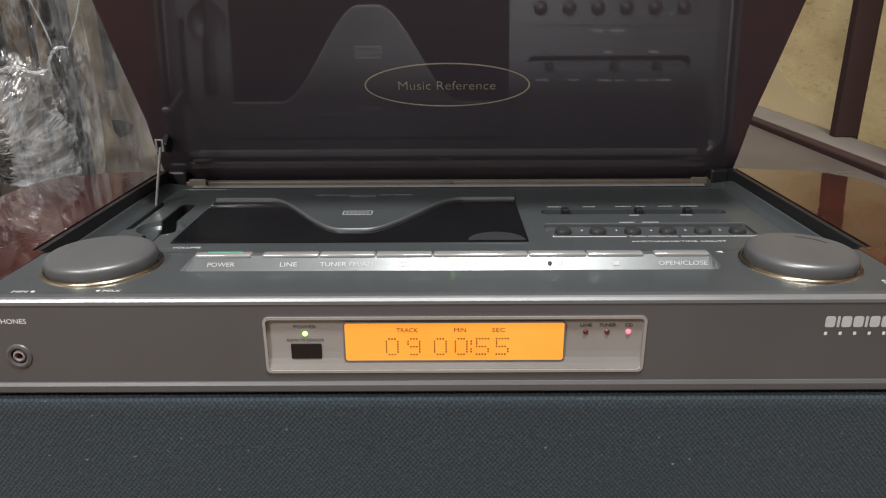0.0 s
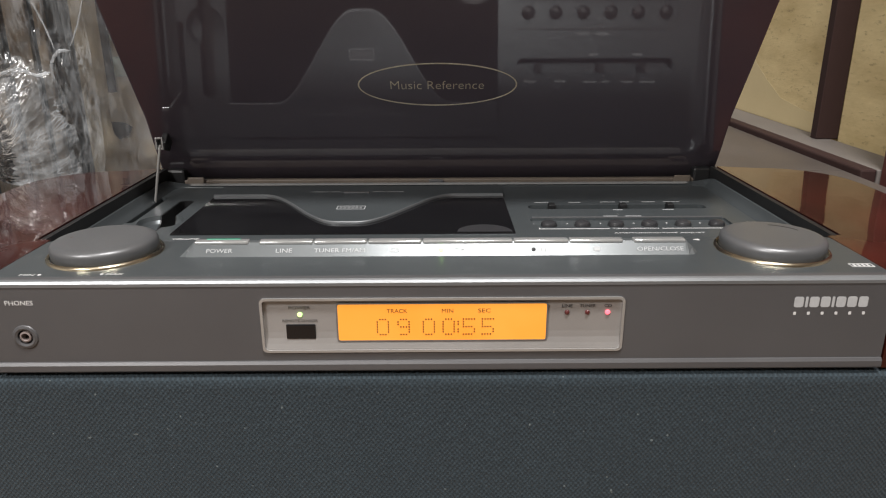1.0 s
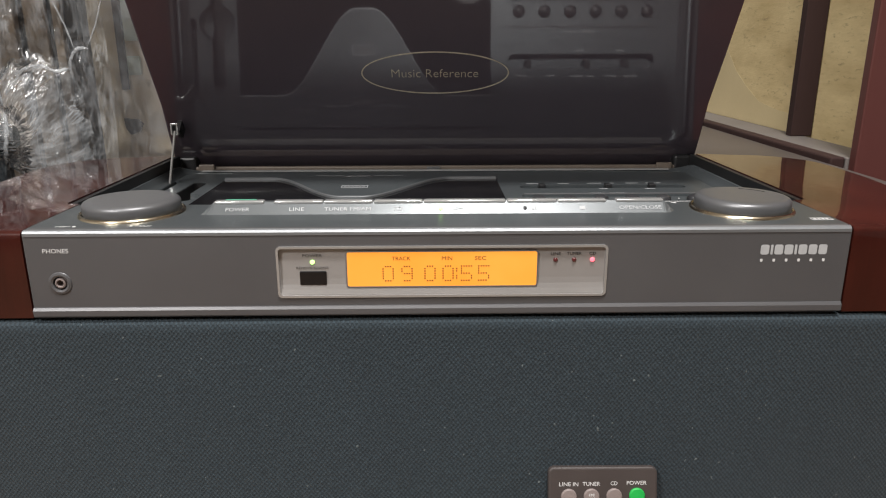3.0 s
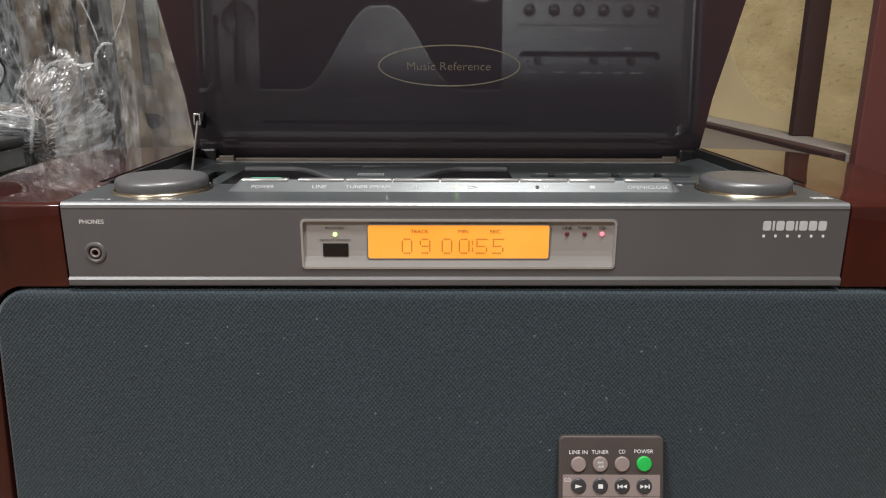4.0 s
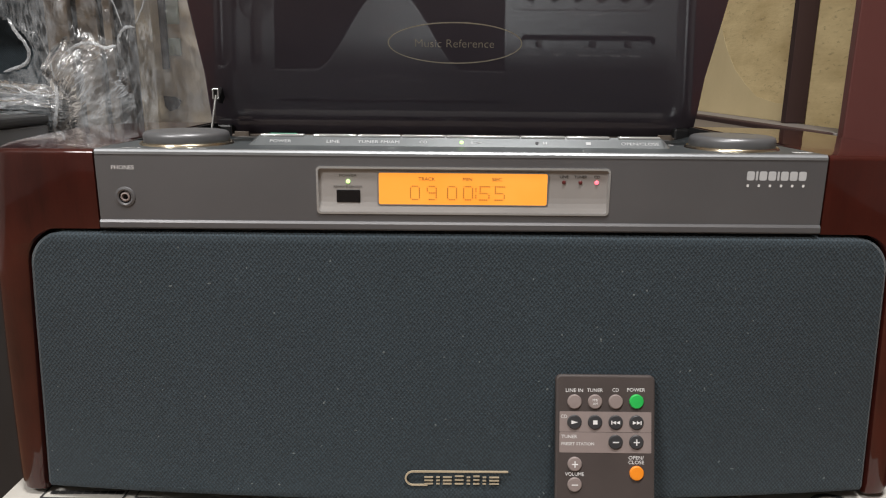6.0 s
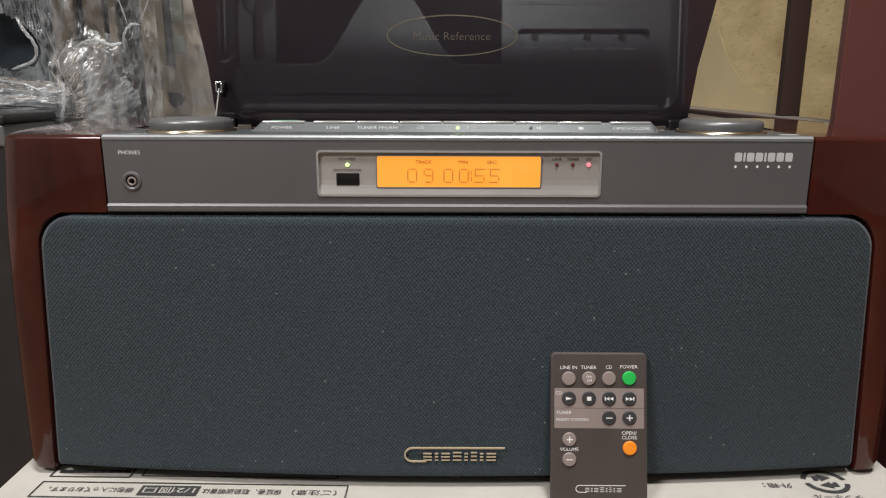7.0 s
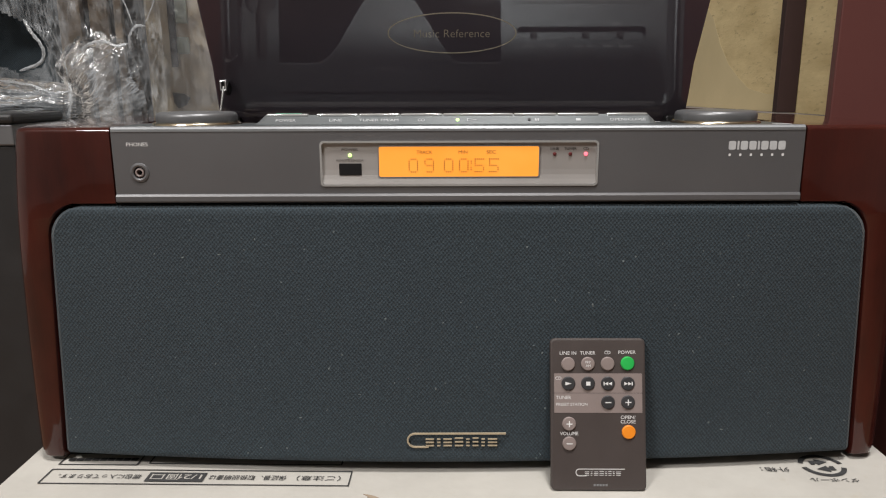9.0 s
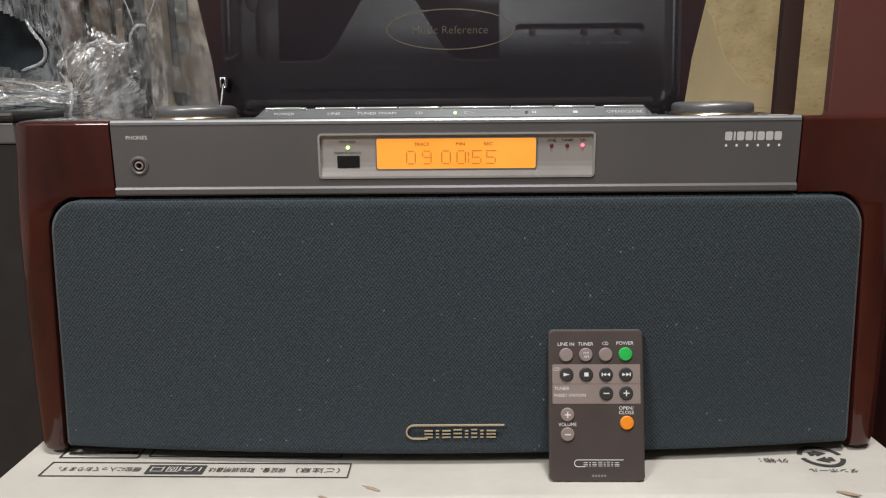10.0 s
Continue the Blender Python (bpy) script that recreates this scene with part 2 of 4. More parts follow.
def stretch_film(name, base, streak, across, along, relief):
    """Clear wrapping film: mostly see-through, milky along its folds, with a sharp gloss. Folds run along v."""
    m, nt, p = nodes_of(name)
    nt.nodes.remove(p)
    out = nt.nodes["Material Output"]
    uv = nt.nodes.new("ShaderNodeUVMap")

    def op(kind, a, b):
        n = nt.nodes.new("ShaderNodeMath")
        n.operation = kind
        for k, v in enumerate((a, b)):
            if isinstance(v, (int, float)):
                n.inputs[k].default_value = v
            else:
                nt.links.new(v, n.inputs[k])
        return n.outputs[0]

    warp = add(nt, "ShaderNodeTexNoise", Scale=24.0, Detail=3.0)
    nt.links.new(uv.outputs[0], warp.inputs["Vector"])
    bent = nt.nodes.new("ShaderNodeVectorMath")
    bent.operation = "MULTIPLY_ADD"
    nt.links.new(warp.outputs["Color"], bent.inputs[0])
    bent.inputs[1].default_value = (0.018, 0.03, 0.0)
    nt.links.new(uv.outputs[0], bent.inputs[2])

    def folds(a, b, shift, detail):
        mp = nt.nodes.new("ShaderNodeMapping")
        mp.inputs["Scale"].default_value = (a, b, 1)
        mp.inputs["Location"].default_value = (shift, shift, 0)
        nt.links.new(bent.outputs[0], mp.inputs["Vector"])
        raw = noise_tex(nt, mp.outputs["Vector"], 1.0, detail, 0.5)
        return op("SUBTRACT", 1.0, op("ABSOLUTE", op("SUBTRACT", op("MULTIPLY", raw, 2.0), 1.0), 0.0))

    wide, thin, cross = folds(across, along, 0.0, 1.5), folds(across * 2.3, along * 1.6, 3.7, 1.0), folds(along * 3.0, across * 0.8, 8.1, 1.0)
    patchy = ramp(nt, noise_tex(nt, uv.outputs[0], 42.0, 3.0), 0.40, 0.66)
    cloud = ramp(nt, noise_tex(nt, uv.outputs[0], 20.0, 4.0), 0.30, 0.75)
    lines = op("MAXIMUM", op("MULTIPLY", ramp(nt, wide, 0.78, 1.0), cloud), op("MULTIPLY", op("MAXIMUM", ramp(nt, thin, 0.86, 1.0), op("MULTIPLY", ramp(nt, cross, 0.90, 1.0), 0.7)), patchy))
    milk = op("ADD", op("MULTIPLY", lines, streak), op("MULTIPLY", op("ADD", cloud, 0.5), base))
    clear = nt.nodes.new("ShaderNodeBsdfTransparent")
    clear.inputs["Color"].default_value = (0.93, 0.94, 0.94, 1)
    white = add(nt, "ShaderNodeBsdfDiffuse", Color=(0.70, 0.735, 0.77, 1))
    gloss = add(nt, "ShaderNodeBsdfGlossy", Color=(1, 1, 1, 1), Roughness=0.17)
    height = op("ADD", op("MULTIPLY", wide, 1.0), op("ADD", op("MULTIPLY", thin, 0.5), op("MULTIPLY", cross, 0.3)))
    bp = add(nt, "ShaderNodeBump", Strength=relief, Distance=0.0022)
    nt.links.new(height, bp.inputs["Height"])
    nt.links.new(bp.outputs["Normal"], gloss.inputs["Normal"])
    body = nt.nodes.new("ShaderNodeMixShader")
    nt.links.new(milk, body.inputs[0])
    nt.links.new(clear.outputs[0], body.inputs[1])
    nt.links.new(white.outputs[0], body.inputs[2])
    top = nt.nodes.new("ShaderNodeMixShader")
    fres = add(nt, "ShaderNodeFresnel", IOR=1.42)
    nt.links.new(bp.outputs["Normal"], fres.inputs["Normal"])
    nt.links.new(fres.outputs[0], top.inputs[0])
    nt.links.new(body.outputs[0], top.inputs[1])
    nt.links.new(gloss.outputs[0], top.inputs[2])
    nt.links.new(top.outputs[0], out.inputs["Surface"])
    return m


def amber_screen():
    m, nt, p = nodes_of("amber_backlight")
    vec = coords(nt, (1, 1, 1))
    big = noise_tex(nt, vec, 30.0, 2.0)
    col = mix_rgb(nt, ramp(nt, big, 0.3, 0.7), (1.0, 0.33, 0.035), (1.0, 0.40, 0.06))
    p.inputs["Base Color"].default_value = (0.4, 0.14, 0.02, 1)
    nt.links.new(col, p.inputs["Emission Color"])
    p.inputs["Emission Strength"].default_value = 0.85
    p.inputs["Roughness"].default_value = 0.25
    return m


WOOD, CLOTH, CHIP, PAPER, AMBER = lacquer(), weave(), chipboard(), carton_paper(), amber_screen()
FILM = stretch_film("stretch_film", 0.032, 0.31, 150.0, 30.0, 0.6)
FILM_GATHERED = stretch_film("gathered_stretch_film", 0.075, 0.46, 150.0, 36.0, 0.55)
FILM_TAUT = stretch_film("taut_stretch_film", 0.085, 0.14, 60.0, 12.0, 0.3)
FILM_BUNCHED = stretch_film("bunched_stretch_film", 0.24, 0.45, 240.0, 60.0, 0.7)

# ---- building helpers ----
# Lengths below are measured from the middle of the front panel's lower edge; UP lifts them to the room's floor.
UP = 0.561
BASE = -0.161


def thing(name, at, label, category, group="", kind=""):
    ob = new(name)
    ob.empty_display_size = 0.02
    ob.location = (at[0], at[1], at[2] + UP)
    return tagged(ob, label, category, group, kind)


def origin_of(ob):
    v = Vector((0, 0, 0))
    while ob:
        v += ob.location
        ob = ob.parent
    return v


def part(name, bm, material, parent=None, label="", smooth=False, at=None):
    """Links a bmesh, drawn in the common measure, as one mesh object under its thing."""
    me = bpy.data.meshes.new(name)
    base = origin_of(parent)
    own = Vector(at) + Vector((0, 0, UP)) - base if at else Vector((0, 0, 0))
    bmesh.ops.translate(bm, verts=bm.verts, vec=Vector((0, 0, UP)) - base - own)
    bm.normal_update()
    for e in bm.edges:
        if len(e.link_faces) != 2 or e.calc_face_angle(0) > 0.6:
            e.smooth = False
    bm.to_mesh(me)
    bm.free()
    me.materials.append(material)
    for f in me.polygons:
        f.use_smooth = smooth
    ob = new(name, me)
    ob.parent = parent
    ob.location = own
    if label:
        tagged(ob, label)
    return ob


def soften(bm, width, segments=2, only=None):
    edges = [e for e in bm.edges if e.is_manifold and e.calc_face_angle(0) > 0.6 and (only is None or only(e))]
    if edges and width:
        bmesh.ops.bevel(bm, geom=edges, offset=width, segments=segments, profile=0.5, affect="EDGES", clamp_overlap=True)
    return bm


def block(x0, x1, y0, y1, z0, z1, round_by=0.0, segments=2, into=None):
    bm = into or bmesh.new()
    got = bmesh.ops.create_cube(bm, size=1.0)["verts"]
    for v in got:
        v.co = Vector(((x0, x1)[v.co.x > 0], (y0, y1)[v.co.y > 0], (z0, z1)[v.co.z > 0]))
    if round_by:
        soften(bm, round_by, segments)
    return bm


def prism(points, axis, a, b, into=None):
    """An outline (2D) drawn out along x, y or z from a to b."""
    bm = into or bmesh.new()

    def place(u, v, w):
        return {"x": (w, u, v), "y": (u, w, v), "z": (u, v, w)}[axis]
    lo = [bm.verts.new(place(u, v, a)) for u, v in points]
    hi = [bm.verts.new(place(u, v, b)) for u, v in points]
    n = len(points)
    bm.faces.new(lo)
    bm.faces.new(hi[::-1])
    for i in range(n):
        bm.faces.new((lo[i], hi[i], hi[(i + 1) % n], lo[(i + 1) % n]))
    bmesh.ops.recalc_face_normals(bm, faces=bm.faces)
    return bm


def round_rect(x0, x1, y0, y1, r, steps=6):
    out = []
    for cx, cy, a0 in ((x1 - r, y1 - r, 0), (x0 + r, y1 - r, 90), (x0 + r, y0 + r, 180), (x1 - r, y0 + r, 270)):
        for i in range(steps + 1):
            a = radians(a0 + 90 * i / steps)
            out.append((cx + r * math.cos(a), cy + r * math.sin(a)))
    return out


def ring_strip(outer, inner, axis, a, b):
    """A frame between two outlines of the same number of points."""
    bm = bmesh.new()

    def place(u, v, w):
        return {"x": (w, u, v), "y": (u, w, v), "z": (u, v, w)}[axis]
    rows = [[bm.verts.new(place(u, v, w)) for u, v in line] for line, w in ((outer, a), (outer, b), (inner, b), (inner, a))]
    n = len(outer)
    for r in range(4):
        p, q = rows[r], rows[(r + 1) % 4]
        for i in range(n):
            bm.faces.new((p[i], p[(i + 1) % n], q[(i + 1) % n], q[i]))
    bmesh.ops.recalc_face_normals(bm, faces=bm.faces)
    return bm


def lathe(profile, cx, cy, steps=48, into=None):
    """Turns (radius, z) pairs about an upright axis."""
    bm = into or bmesh.new()
    rows = []
    for r, z in profile:
        if r < 1e-6:
            rows.append([bm.verts.new((cx, cy, z))])
        else:
            rows.append([bm.verts.new((cx + r * math.cos(2 * math.pi * i / steps), cy + r * math.sin(2 * math.pi * i / steps), z)) for i in range(steps)])
    for p, q in zip(rows, rows[1:]):
        for i in range(steps):
            j = (i + 1) % steps
            if len(p) == 1:
                bm.faces.new((p[0], q[i], q[j]))
            elif len(q) == 1:
                bm.faces.new((p[i], p[j], q[0]))
            else:
                bm.faces.new((p[i], p[j], q[j], q[i]))
    bmesh.ops.recalc_face_normals(bm, faces=bm.faces)
    return bm


def turned(bm, m):
    bmesh.ops.transform(bm, matrix=m, verts=bm.verts)
    return bm


def cut(bm, *tools):
    """bm less the tools, as a new bmesh."""
    me = bpy.data.meshes.new("work")
    bm.to_mesh(me)
    bm.free()
    ob = new("work", me)
    spare = [ob]
    for tool in tools:
        tm = bpy.data.meshes.new("tool")
        tool.to_mesh(tm)
        tool.free()
        to = new("tool", tm)
        spare.append(to)
        md = ob.modifiers.new("cut", "BOOLEAN")
        md.operation, md.object, md.solver = "DIFFERENCE", to, "EXACT"
    dg = bpy.context.evaluated_depsgraph_get()
    done = bpy.data.meshes.new_from_object(ob.evaluated_get(dg))
    res = bmesh.new()
    res.from_mesh(done)
    for o in spare:
        bpy.data.objects.remove(o)
    return res


def letters(text, height, m, width=None, bold=0.0, depth=0.00008):
    """Writing as flat mesh: cap height, then the pose of its middle. width squeezes it to a length."""
    cu = bpy.data.curves.new("writing", "FONT")
    cu.body, cu.align_x, cu.align_y, cu.size, cu.offset = text, "CENTER", "CENTER", 1.0, bold
    cu.extrude, cu.resolution_u = 0.0, 3
    ob = new("writing", cu)
    dg = bpy.context.evaluated_depsgraph_get()
    me = bpy.data.meshes.new_from_object(ob.evaluated_get(dg))
    bpy.data.objects.remove(ob)
    bm = bmesh.new()
    bm.from_mesh(me)
    if not bm.verts:
        return bm
    xs, ys = [v.co.x for v in bm.verts], [v.co.y for v in bm.verts]
    sy = height / (max(ys) - min(ys))
    sx = width / (max(xs) - min(xs)) if width else sy
    cx, cy = (max(xs) + min(xs)) / 2, (max(ys) + min(ys)) / 2
    for v in bm.verts:
        v.co = Vector(((v.co.x - cx) * sx, (v.co.y - cy) * sy, 0))
    got = bmesh.ops.extrude_face_region(bm, geom=bm.faces[:])
    bmesh.ops.translate(bm, verts=[g for g in got["geom"] if isinstance(g, bmesh.types.BMVert)], vec=(0, 0, depth))
    bmesh.ops.recalc_face_normals(bm, faces=bm.faces)
    return turned(bm, m)


def front(x, z, y=-0.0001):
    """A pose on an upright face that looks towards the viewer."""
    return pose(x, y, z, 90, 0, 0)


def join(*bms):
    out = bmesh.new()
    for b in bms:
        me = bpy.data.meshes.new("piece")
        b.to_mesh(me)
        b.free()
        out.from_mesh(me)
        bpy.data.meshes.remove(me)
    return out


def flat(points, z, depth=0.00012, m=None):
    bm = prism(points, "z", 0, depth)
    return turned(bm, m if m else Matrix.Translation((0, 0, z)))


def smooth_step(u):
    u = min(max(u, 0.0), 1.0)
    return u * u * (3 - 2 * u)


# ---- the room ----


def room():
    x0, x1, y0, y1, top = -2.8, 2.6, -4.6, 1.5, 2.4
    t = 0.1
    floor_z, top_z = -UP, top - UP
    part("floor", block(x0 - t, x1 + t, y0 - t, y1 + t, floor_z - t, floor_z), FLOORWOOD)
    part("ceiling", block(x0 - t, x1 + t, y0 - t, y1 + t, top_z, top_z + t), CEIL)
    part("wall_north", block(x0 - t, x1 + t, y1, y1 + t, floor_z, top_z), PLASTER)
    part("wall_south", block(x0 - t, x1 + t, y0 - t, y0, floor_z, top_z), PLASTER)
    part("wall_west", block(x0 - t, x0, y0, y1, floor_z, top_z), PLASTER)
    part("wall_east", block(x1, x1 + t, y0, y1, floor_z, top_z), PLASTER)
    for n, text in (("floor", "brown wooden floor boards of the room"), ("ceiling", "plain white painted ceiling"), ("wall_north", "beige plastered wall"),
                    ("wall_south", "beige plastered wall"), ("wall_west", "beige plastered wall"), ("wall_east", "beige plastered wall")):
        tagged(bpy.data.objects[n], text, n.split("_")[0], kind="structure")


room()

# ---- the white carton under the music system ----


def carton():
    box = thing("cardboard_carton", (0, 0.1, BASE - 0.40), "white printed cardboard carton with worn torn edges under the stereo", "carton")
    bm = bmesh.new()
    # top edge slightly crushed and wavy along the front
    n, m = 60, 10
    x0, x1, y0, y1 = -0.266, 0.266, -0.052, 0.235
    rows = []
    for j in range(m + 1):
        row = []
        for i in range(n + 1):
            x, y = x0 + (x1 - x0) * i / n, y0 + (y1 - y0) * (j / m) ** 1.6
            edge = max(0, 1 - (y - y0) / 0.012)
            dz = -0.0035 * edge ** 2 + 0.0009 * noise.noise((x * 14, y * 20, 3)) * edge - 0.0004
            row.append(bm.verts.new((x, y - 0.0012 * edge * noise.noise((x * 22, 5, 1)), BASE + dz)))
        rows.append(row)
    for j in range(m):
        for i in range(n):
            bm.faces.new((rows[j][i], rows[j][i + 1], rows[j + 1][i + 1], rows[j + 1][i]))
    rim = [rows[0][i] for i in range(n + 1)] + [rows[j][n] for j in range(1, m + 1)] + [rows[m][i] for i in range(n - 1, -1, -1)] + [rows[j][0] for j in range(m - 1, 0, -1)]
    low = [bm.verts.new((v.co.x, v.co.y, BASE - 0.40)) for v in rim]
    for i in range(len(rim)):
        k = (i + 1) % len(rim)
        bm.faces.new((rim[i], low[i], low[k], rim[k]))
    bm.faces.new(low[::-1])
    bmesh.ops.recalc_face_normals(bm, faces=bm.faces)
    part("box_body", bm, PAPER, box)
    z = BASE + 0.0001
    turn = -1.2

    def ink(name, bm, material=BLACK_INK):
        part(name, bm, material, box)

    # printed notice, upside down to the viewer
    frame_m = pose(-0.154, -0.0175, z, 0, 0, turn)
    ink("printed_frame", turned(ring_strip(round_rect(-0.091, 0.091, -0.0082, 0.0082, 0.0006, 2), round_rect(-0.0902, 0.0902, -0.0074, 0.0074, 0.0005, 2), "z", 0, 0.0001), frame_m))
    rev = frame_m @ pose(0, 0, 0, 0, 0, 180)
    ink("printed_text", letters("（ご注意）", 0.0052, rev @ pose(-0.072, 0, 0), 0.026))
    ink("printed_text", letters("保証書、取扱説明書は", 0.0052, rev @ pose(-0.030, 0, 0), 0.046))
    plate = flat(round_rect(-0.0172, 0.0172, -0.0050, 0.0050, 0.0003, 2), 0, 0.0001, rev @ pose(0.0125, 0, 0))
    ink("printed_plate", plate)
    ink("printed_text", letters("1/2個口", 0.0062, rev @ pose(0.0125, 0, 0.00012), 0.030), PAPER)
    ink("printed_text", letters("梱包に入っております。", 0.0050, rev @ pose(0.0585, 0, 0), 0.050))
    # a second notice partly under the stereo
    for a, b in ((-0.244, -0.195), (-0.189, -0.07)):
        c = (a + b) / 2
        ink("printed_frame", turned(ring_strip(round_rect(a - c, b - c, -0.007, 0.007, 0.0006, 2), round_rect(a - c + 0.0009, b - c - 0.0009, -0.0061, 0.0061, 0.0005, 2), "z", 0, 0.0001), pose(c, 0.004, z, 0, 0, turn)))
    for i in range(9):
        ink("printed_bar", flat(round_rect(-0.0022, 0.0022, -0.0016, 0.0016, 0.0003, 2), 0, 0.0001, pose(-0.238 + i * 0.0048, 0.0035, z, 0, 0, turn)))
    # recycling mark: ring with two gaps and a pair of bent arrows
    mark = pose(0.2205, -0.006, z)
    for a0, a1 in ((10, 165), (190, 345)):
        out = [(0.0135 * math.cos(radians(a0 + (a1 - a0) * i / 20)), 0.0125 * math.sin(radians(a0 + (a1 - a0) * i / 20))) for i in range(21)]
        inn = [(0.0105 * math.cos(radians(a1 + (a0 - a1) * i / 20)), 0.0098 * math.sin(radians(a1 + (a0 - a1) * i / 20))) for i in range(21)]
        ink("recycling_arc", flat(out + inn, 0, 0.0001, mark))
    for s in (1, -1):
        arrow = [(-0.006, 0.001), (-0.006, 0.0055), (-0.002, 0.0055), (-0.002, 0.0075), (0.005, 0.004), (-0.002, 0.0005), (-0.002, 0.0025), (-0.0035, 0.0025), (-0.0035, 0.001)]
        ink("recycling_arrow", flat([(s * u, s * v) for u, v in arrow], 0, 0.0001, mark))
    ink("printed_text", letters("ダンボール", 0.0042, pose(0.2195, -0.0225, z, 0, 0, 180 - 2), 0.028))
    ink("printed_text", letters("外箱：", 0.0050, pose(0.190, -0.0105, z, 0, 0, 180 - 2), 0.017))
    # torn places on the front edge
    for x, y, s in ((-0.048, -0.0385, 1.0), (-0.074, -0.047, 0.6), (0.215, -0.046, 1.1)):
        pts = [(s * 0.005 * (1 + 0.9 * noise.noise((i * 1.7, x * 40, 2))) * math.cos(2 * math.pi * i / 11), s * 0.0011 * (1 + 0.9 * noise.noise((i * 2.1, x * 30, 7))) * math.sin(2 * math.pi * i / 11)) for i in range(11)]
        part("torn_patch", flat(pts, 0, 0.0004, pose(x, y, BASE - 0.0006, 8, 0, -25)), KRAFT, box, "bare brown tear in the paper")


carton()

# ---- the music system ----
stereo = thing("compact_stereo", (0, 0.1, BASE), "open mahogany CD stereo with grey panel and dark cloth grille", "stereo")


def half_width(z):
    return 0.2490 + 0.0105 * (1 - math.exp(-(0.042 - z) / 0.07))


def grille_half(z):
    return 0.2320 + 0.0085 * (-0.004 - z) / 0.15


def outer_side(z):
    """One half of the plan outline from the front corner round the bulging side to the back."""
    hw = half_width(z)
    tuck = 0.0
    if z > 0.039:
        tuck = 0.003 * (1 - math.sqrt(max(0, 1 - ((z - 0.039) / 0.003) ** 2)))
    if z < -0.156:
        tuck = 0.003 * (-0.156 - z) / 0.0025
    r = 0.011
    half = []
    for i in range(6):
        a = radians(-90 + 80 * i / 5)
        half.append((hw - r + (r - tuck) * math.cos(a), r + (r - tuck) * math.sin(a)))
    for y in (0.03, 0.06, 0.09, 0.12, 0.15, 0.170):
        half.append((hw + 0.027 * math.sin(min(1.0, y / 0.15) * math.pi / 2) - tuck, y))
    for i in range(1, 8):
        a = radians(90 * i / 7)
        half.append((hw + 0.027 - 0.05 + (0.05 - tuck) * math.cos(a), 0.173 + (0.05 - tuck) * math.sin(a)))
    return half, tuck


def stack(lines_by_z):
    bm = bmesh.new()
    rows = [[bm.verts.new((x, y, z)) for x, y in line] for z, line in lines_by_z]
    n = len(rows[0])
    for p, q in zip(rows, rows[1:]):
        for i in range(n):
            j = (i + 1) % n
            bm.faces.new((p[i], p[j], q[j], q[i]))
    bm.faces.new(rows[0][::-1])
    bm.faces.new(rows[-1])
    bmesh.ops.remove_doubles(bm, verts=bm.verts, dist=1e-6)
    bmesh.ops.recalc_face_normals(bm, faces=bm.faces)
    return bm


def lower_case():
    """Body below the panel: side posts either side of the grille, with the baffle set back."""
    out = []
    for z in (-0.1585, -0.157, -0.150, -0.12, -0.08, -0.04, -0.026, -0.0190, -0.0140, -0.0100, -0.0066, -0.0040, -0.0020, -0.0008, -0.0003):
        half, tuck = outer_side(z)
        inner = grille_half(z) + 0.0008
        over = z + 0.0195
        if over > 0:
            inner -= 0.0195 - math.sqrt(max(0.0, 0.0195 ** 2 - over ** 2))
        half = [(inner, tuck + 0.0022), (inner + 0.0005, tuck + 0.0008), (inner + 0.0018, tuck)] + half
        out.append((z, half + [(-x, y) for x, y in half[::-1]] + [(-inner, 0.022), (inner, 0.022)]))
    return stack(out)


def upper_side(s):
    """The block of wood beside the front panel and the deck."""
    out = []
    for z in [-0.0003, 0.01, 0.03] + [0.039 + 0.003 * math.sin(radians(a)) for a in (0, 15, 30, 45, 60, 75, 90)]:
        half, tuck = outer_side(z)
        line = [(0.1932, tuck)] + half + [(0.2008, 0.2265), (0.2008, 0.0600), (0.1932, 0.0585)]
        out.append((z, [(s * x, y) for x, y in line]))
    return stack(out)


whole = join(lower_case(), upper_side(-1), upper_side(1))
bmesh.ops.remove_doubles(whole, verts=whole.verts, dist=1e-6)
bmesh.ops.delete(whole, geom=[f for f in whole.faces if len(f.verts) > 8 and abs(f.calc_center_median().z + 0.0003) < 1e-5 and f.normal.z < -0.5], context="FACES_ONLY")
case = part("wooden_case", whole, WOOD, stereo, "deep red mahogany case under glossy lacquer", True)
for s in (-1, 1):
    a, c = sorted((s * 0.1975, s * 0.2005))
    part("side_liner", block(a, c, 0.0600, 0.2300, 0.0145, 0.0412), BLACK, stereo)
part("back_wall", block(-0.2, 0.2, 0.2560, 0.2610, 0.0000, 0.0290, 0.001), BLACK, stereo)
# dark inside of the case under the deck
part("inner_tray", block(-0.2000, 0.2000, 0.0310, 0.2555, 0.0000, 0.014), BLACK, stereo)
for sx in (-1, 1):
    for fy in (0.04, 0.19):
        part("foot", block(sx * 0.2 - 0.015, sx * 0.2 + 0.015, fy - 0.015, fy + 0.015, BASE, -0.1583, 0.0006), BLACK, stereo)


def grille_depth(x, z):
    low = min(1.0, max(0.0, -z / 0.15))
    return -0.0025 - 0.0145 * low ** 1.1 * (1 - (x / 0.25) ** 2) + 0.003 * low


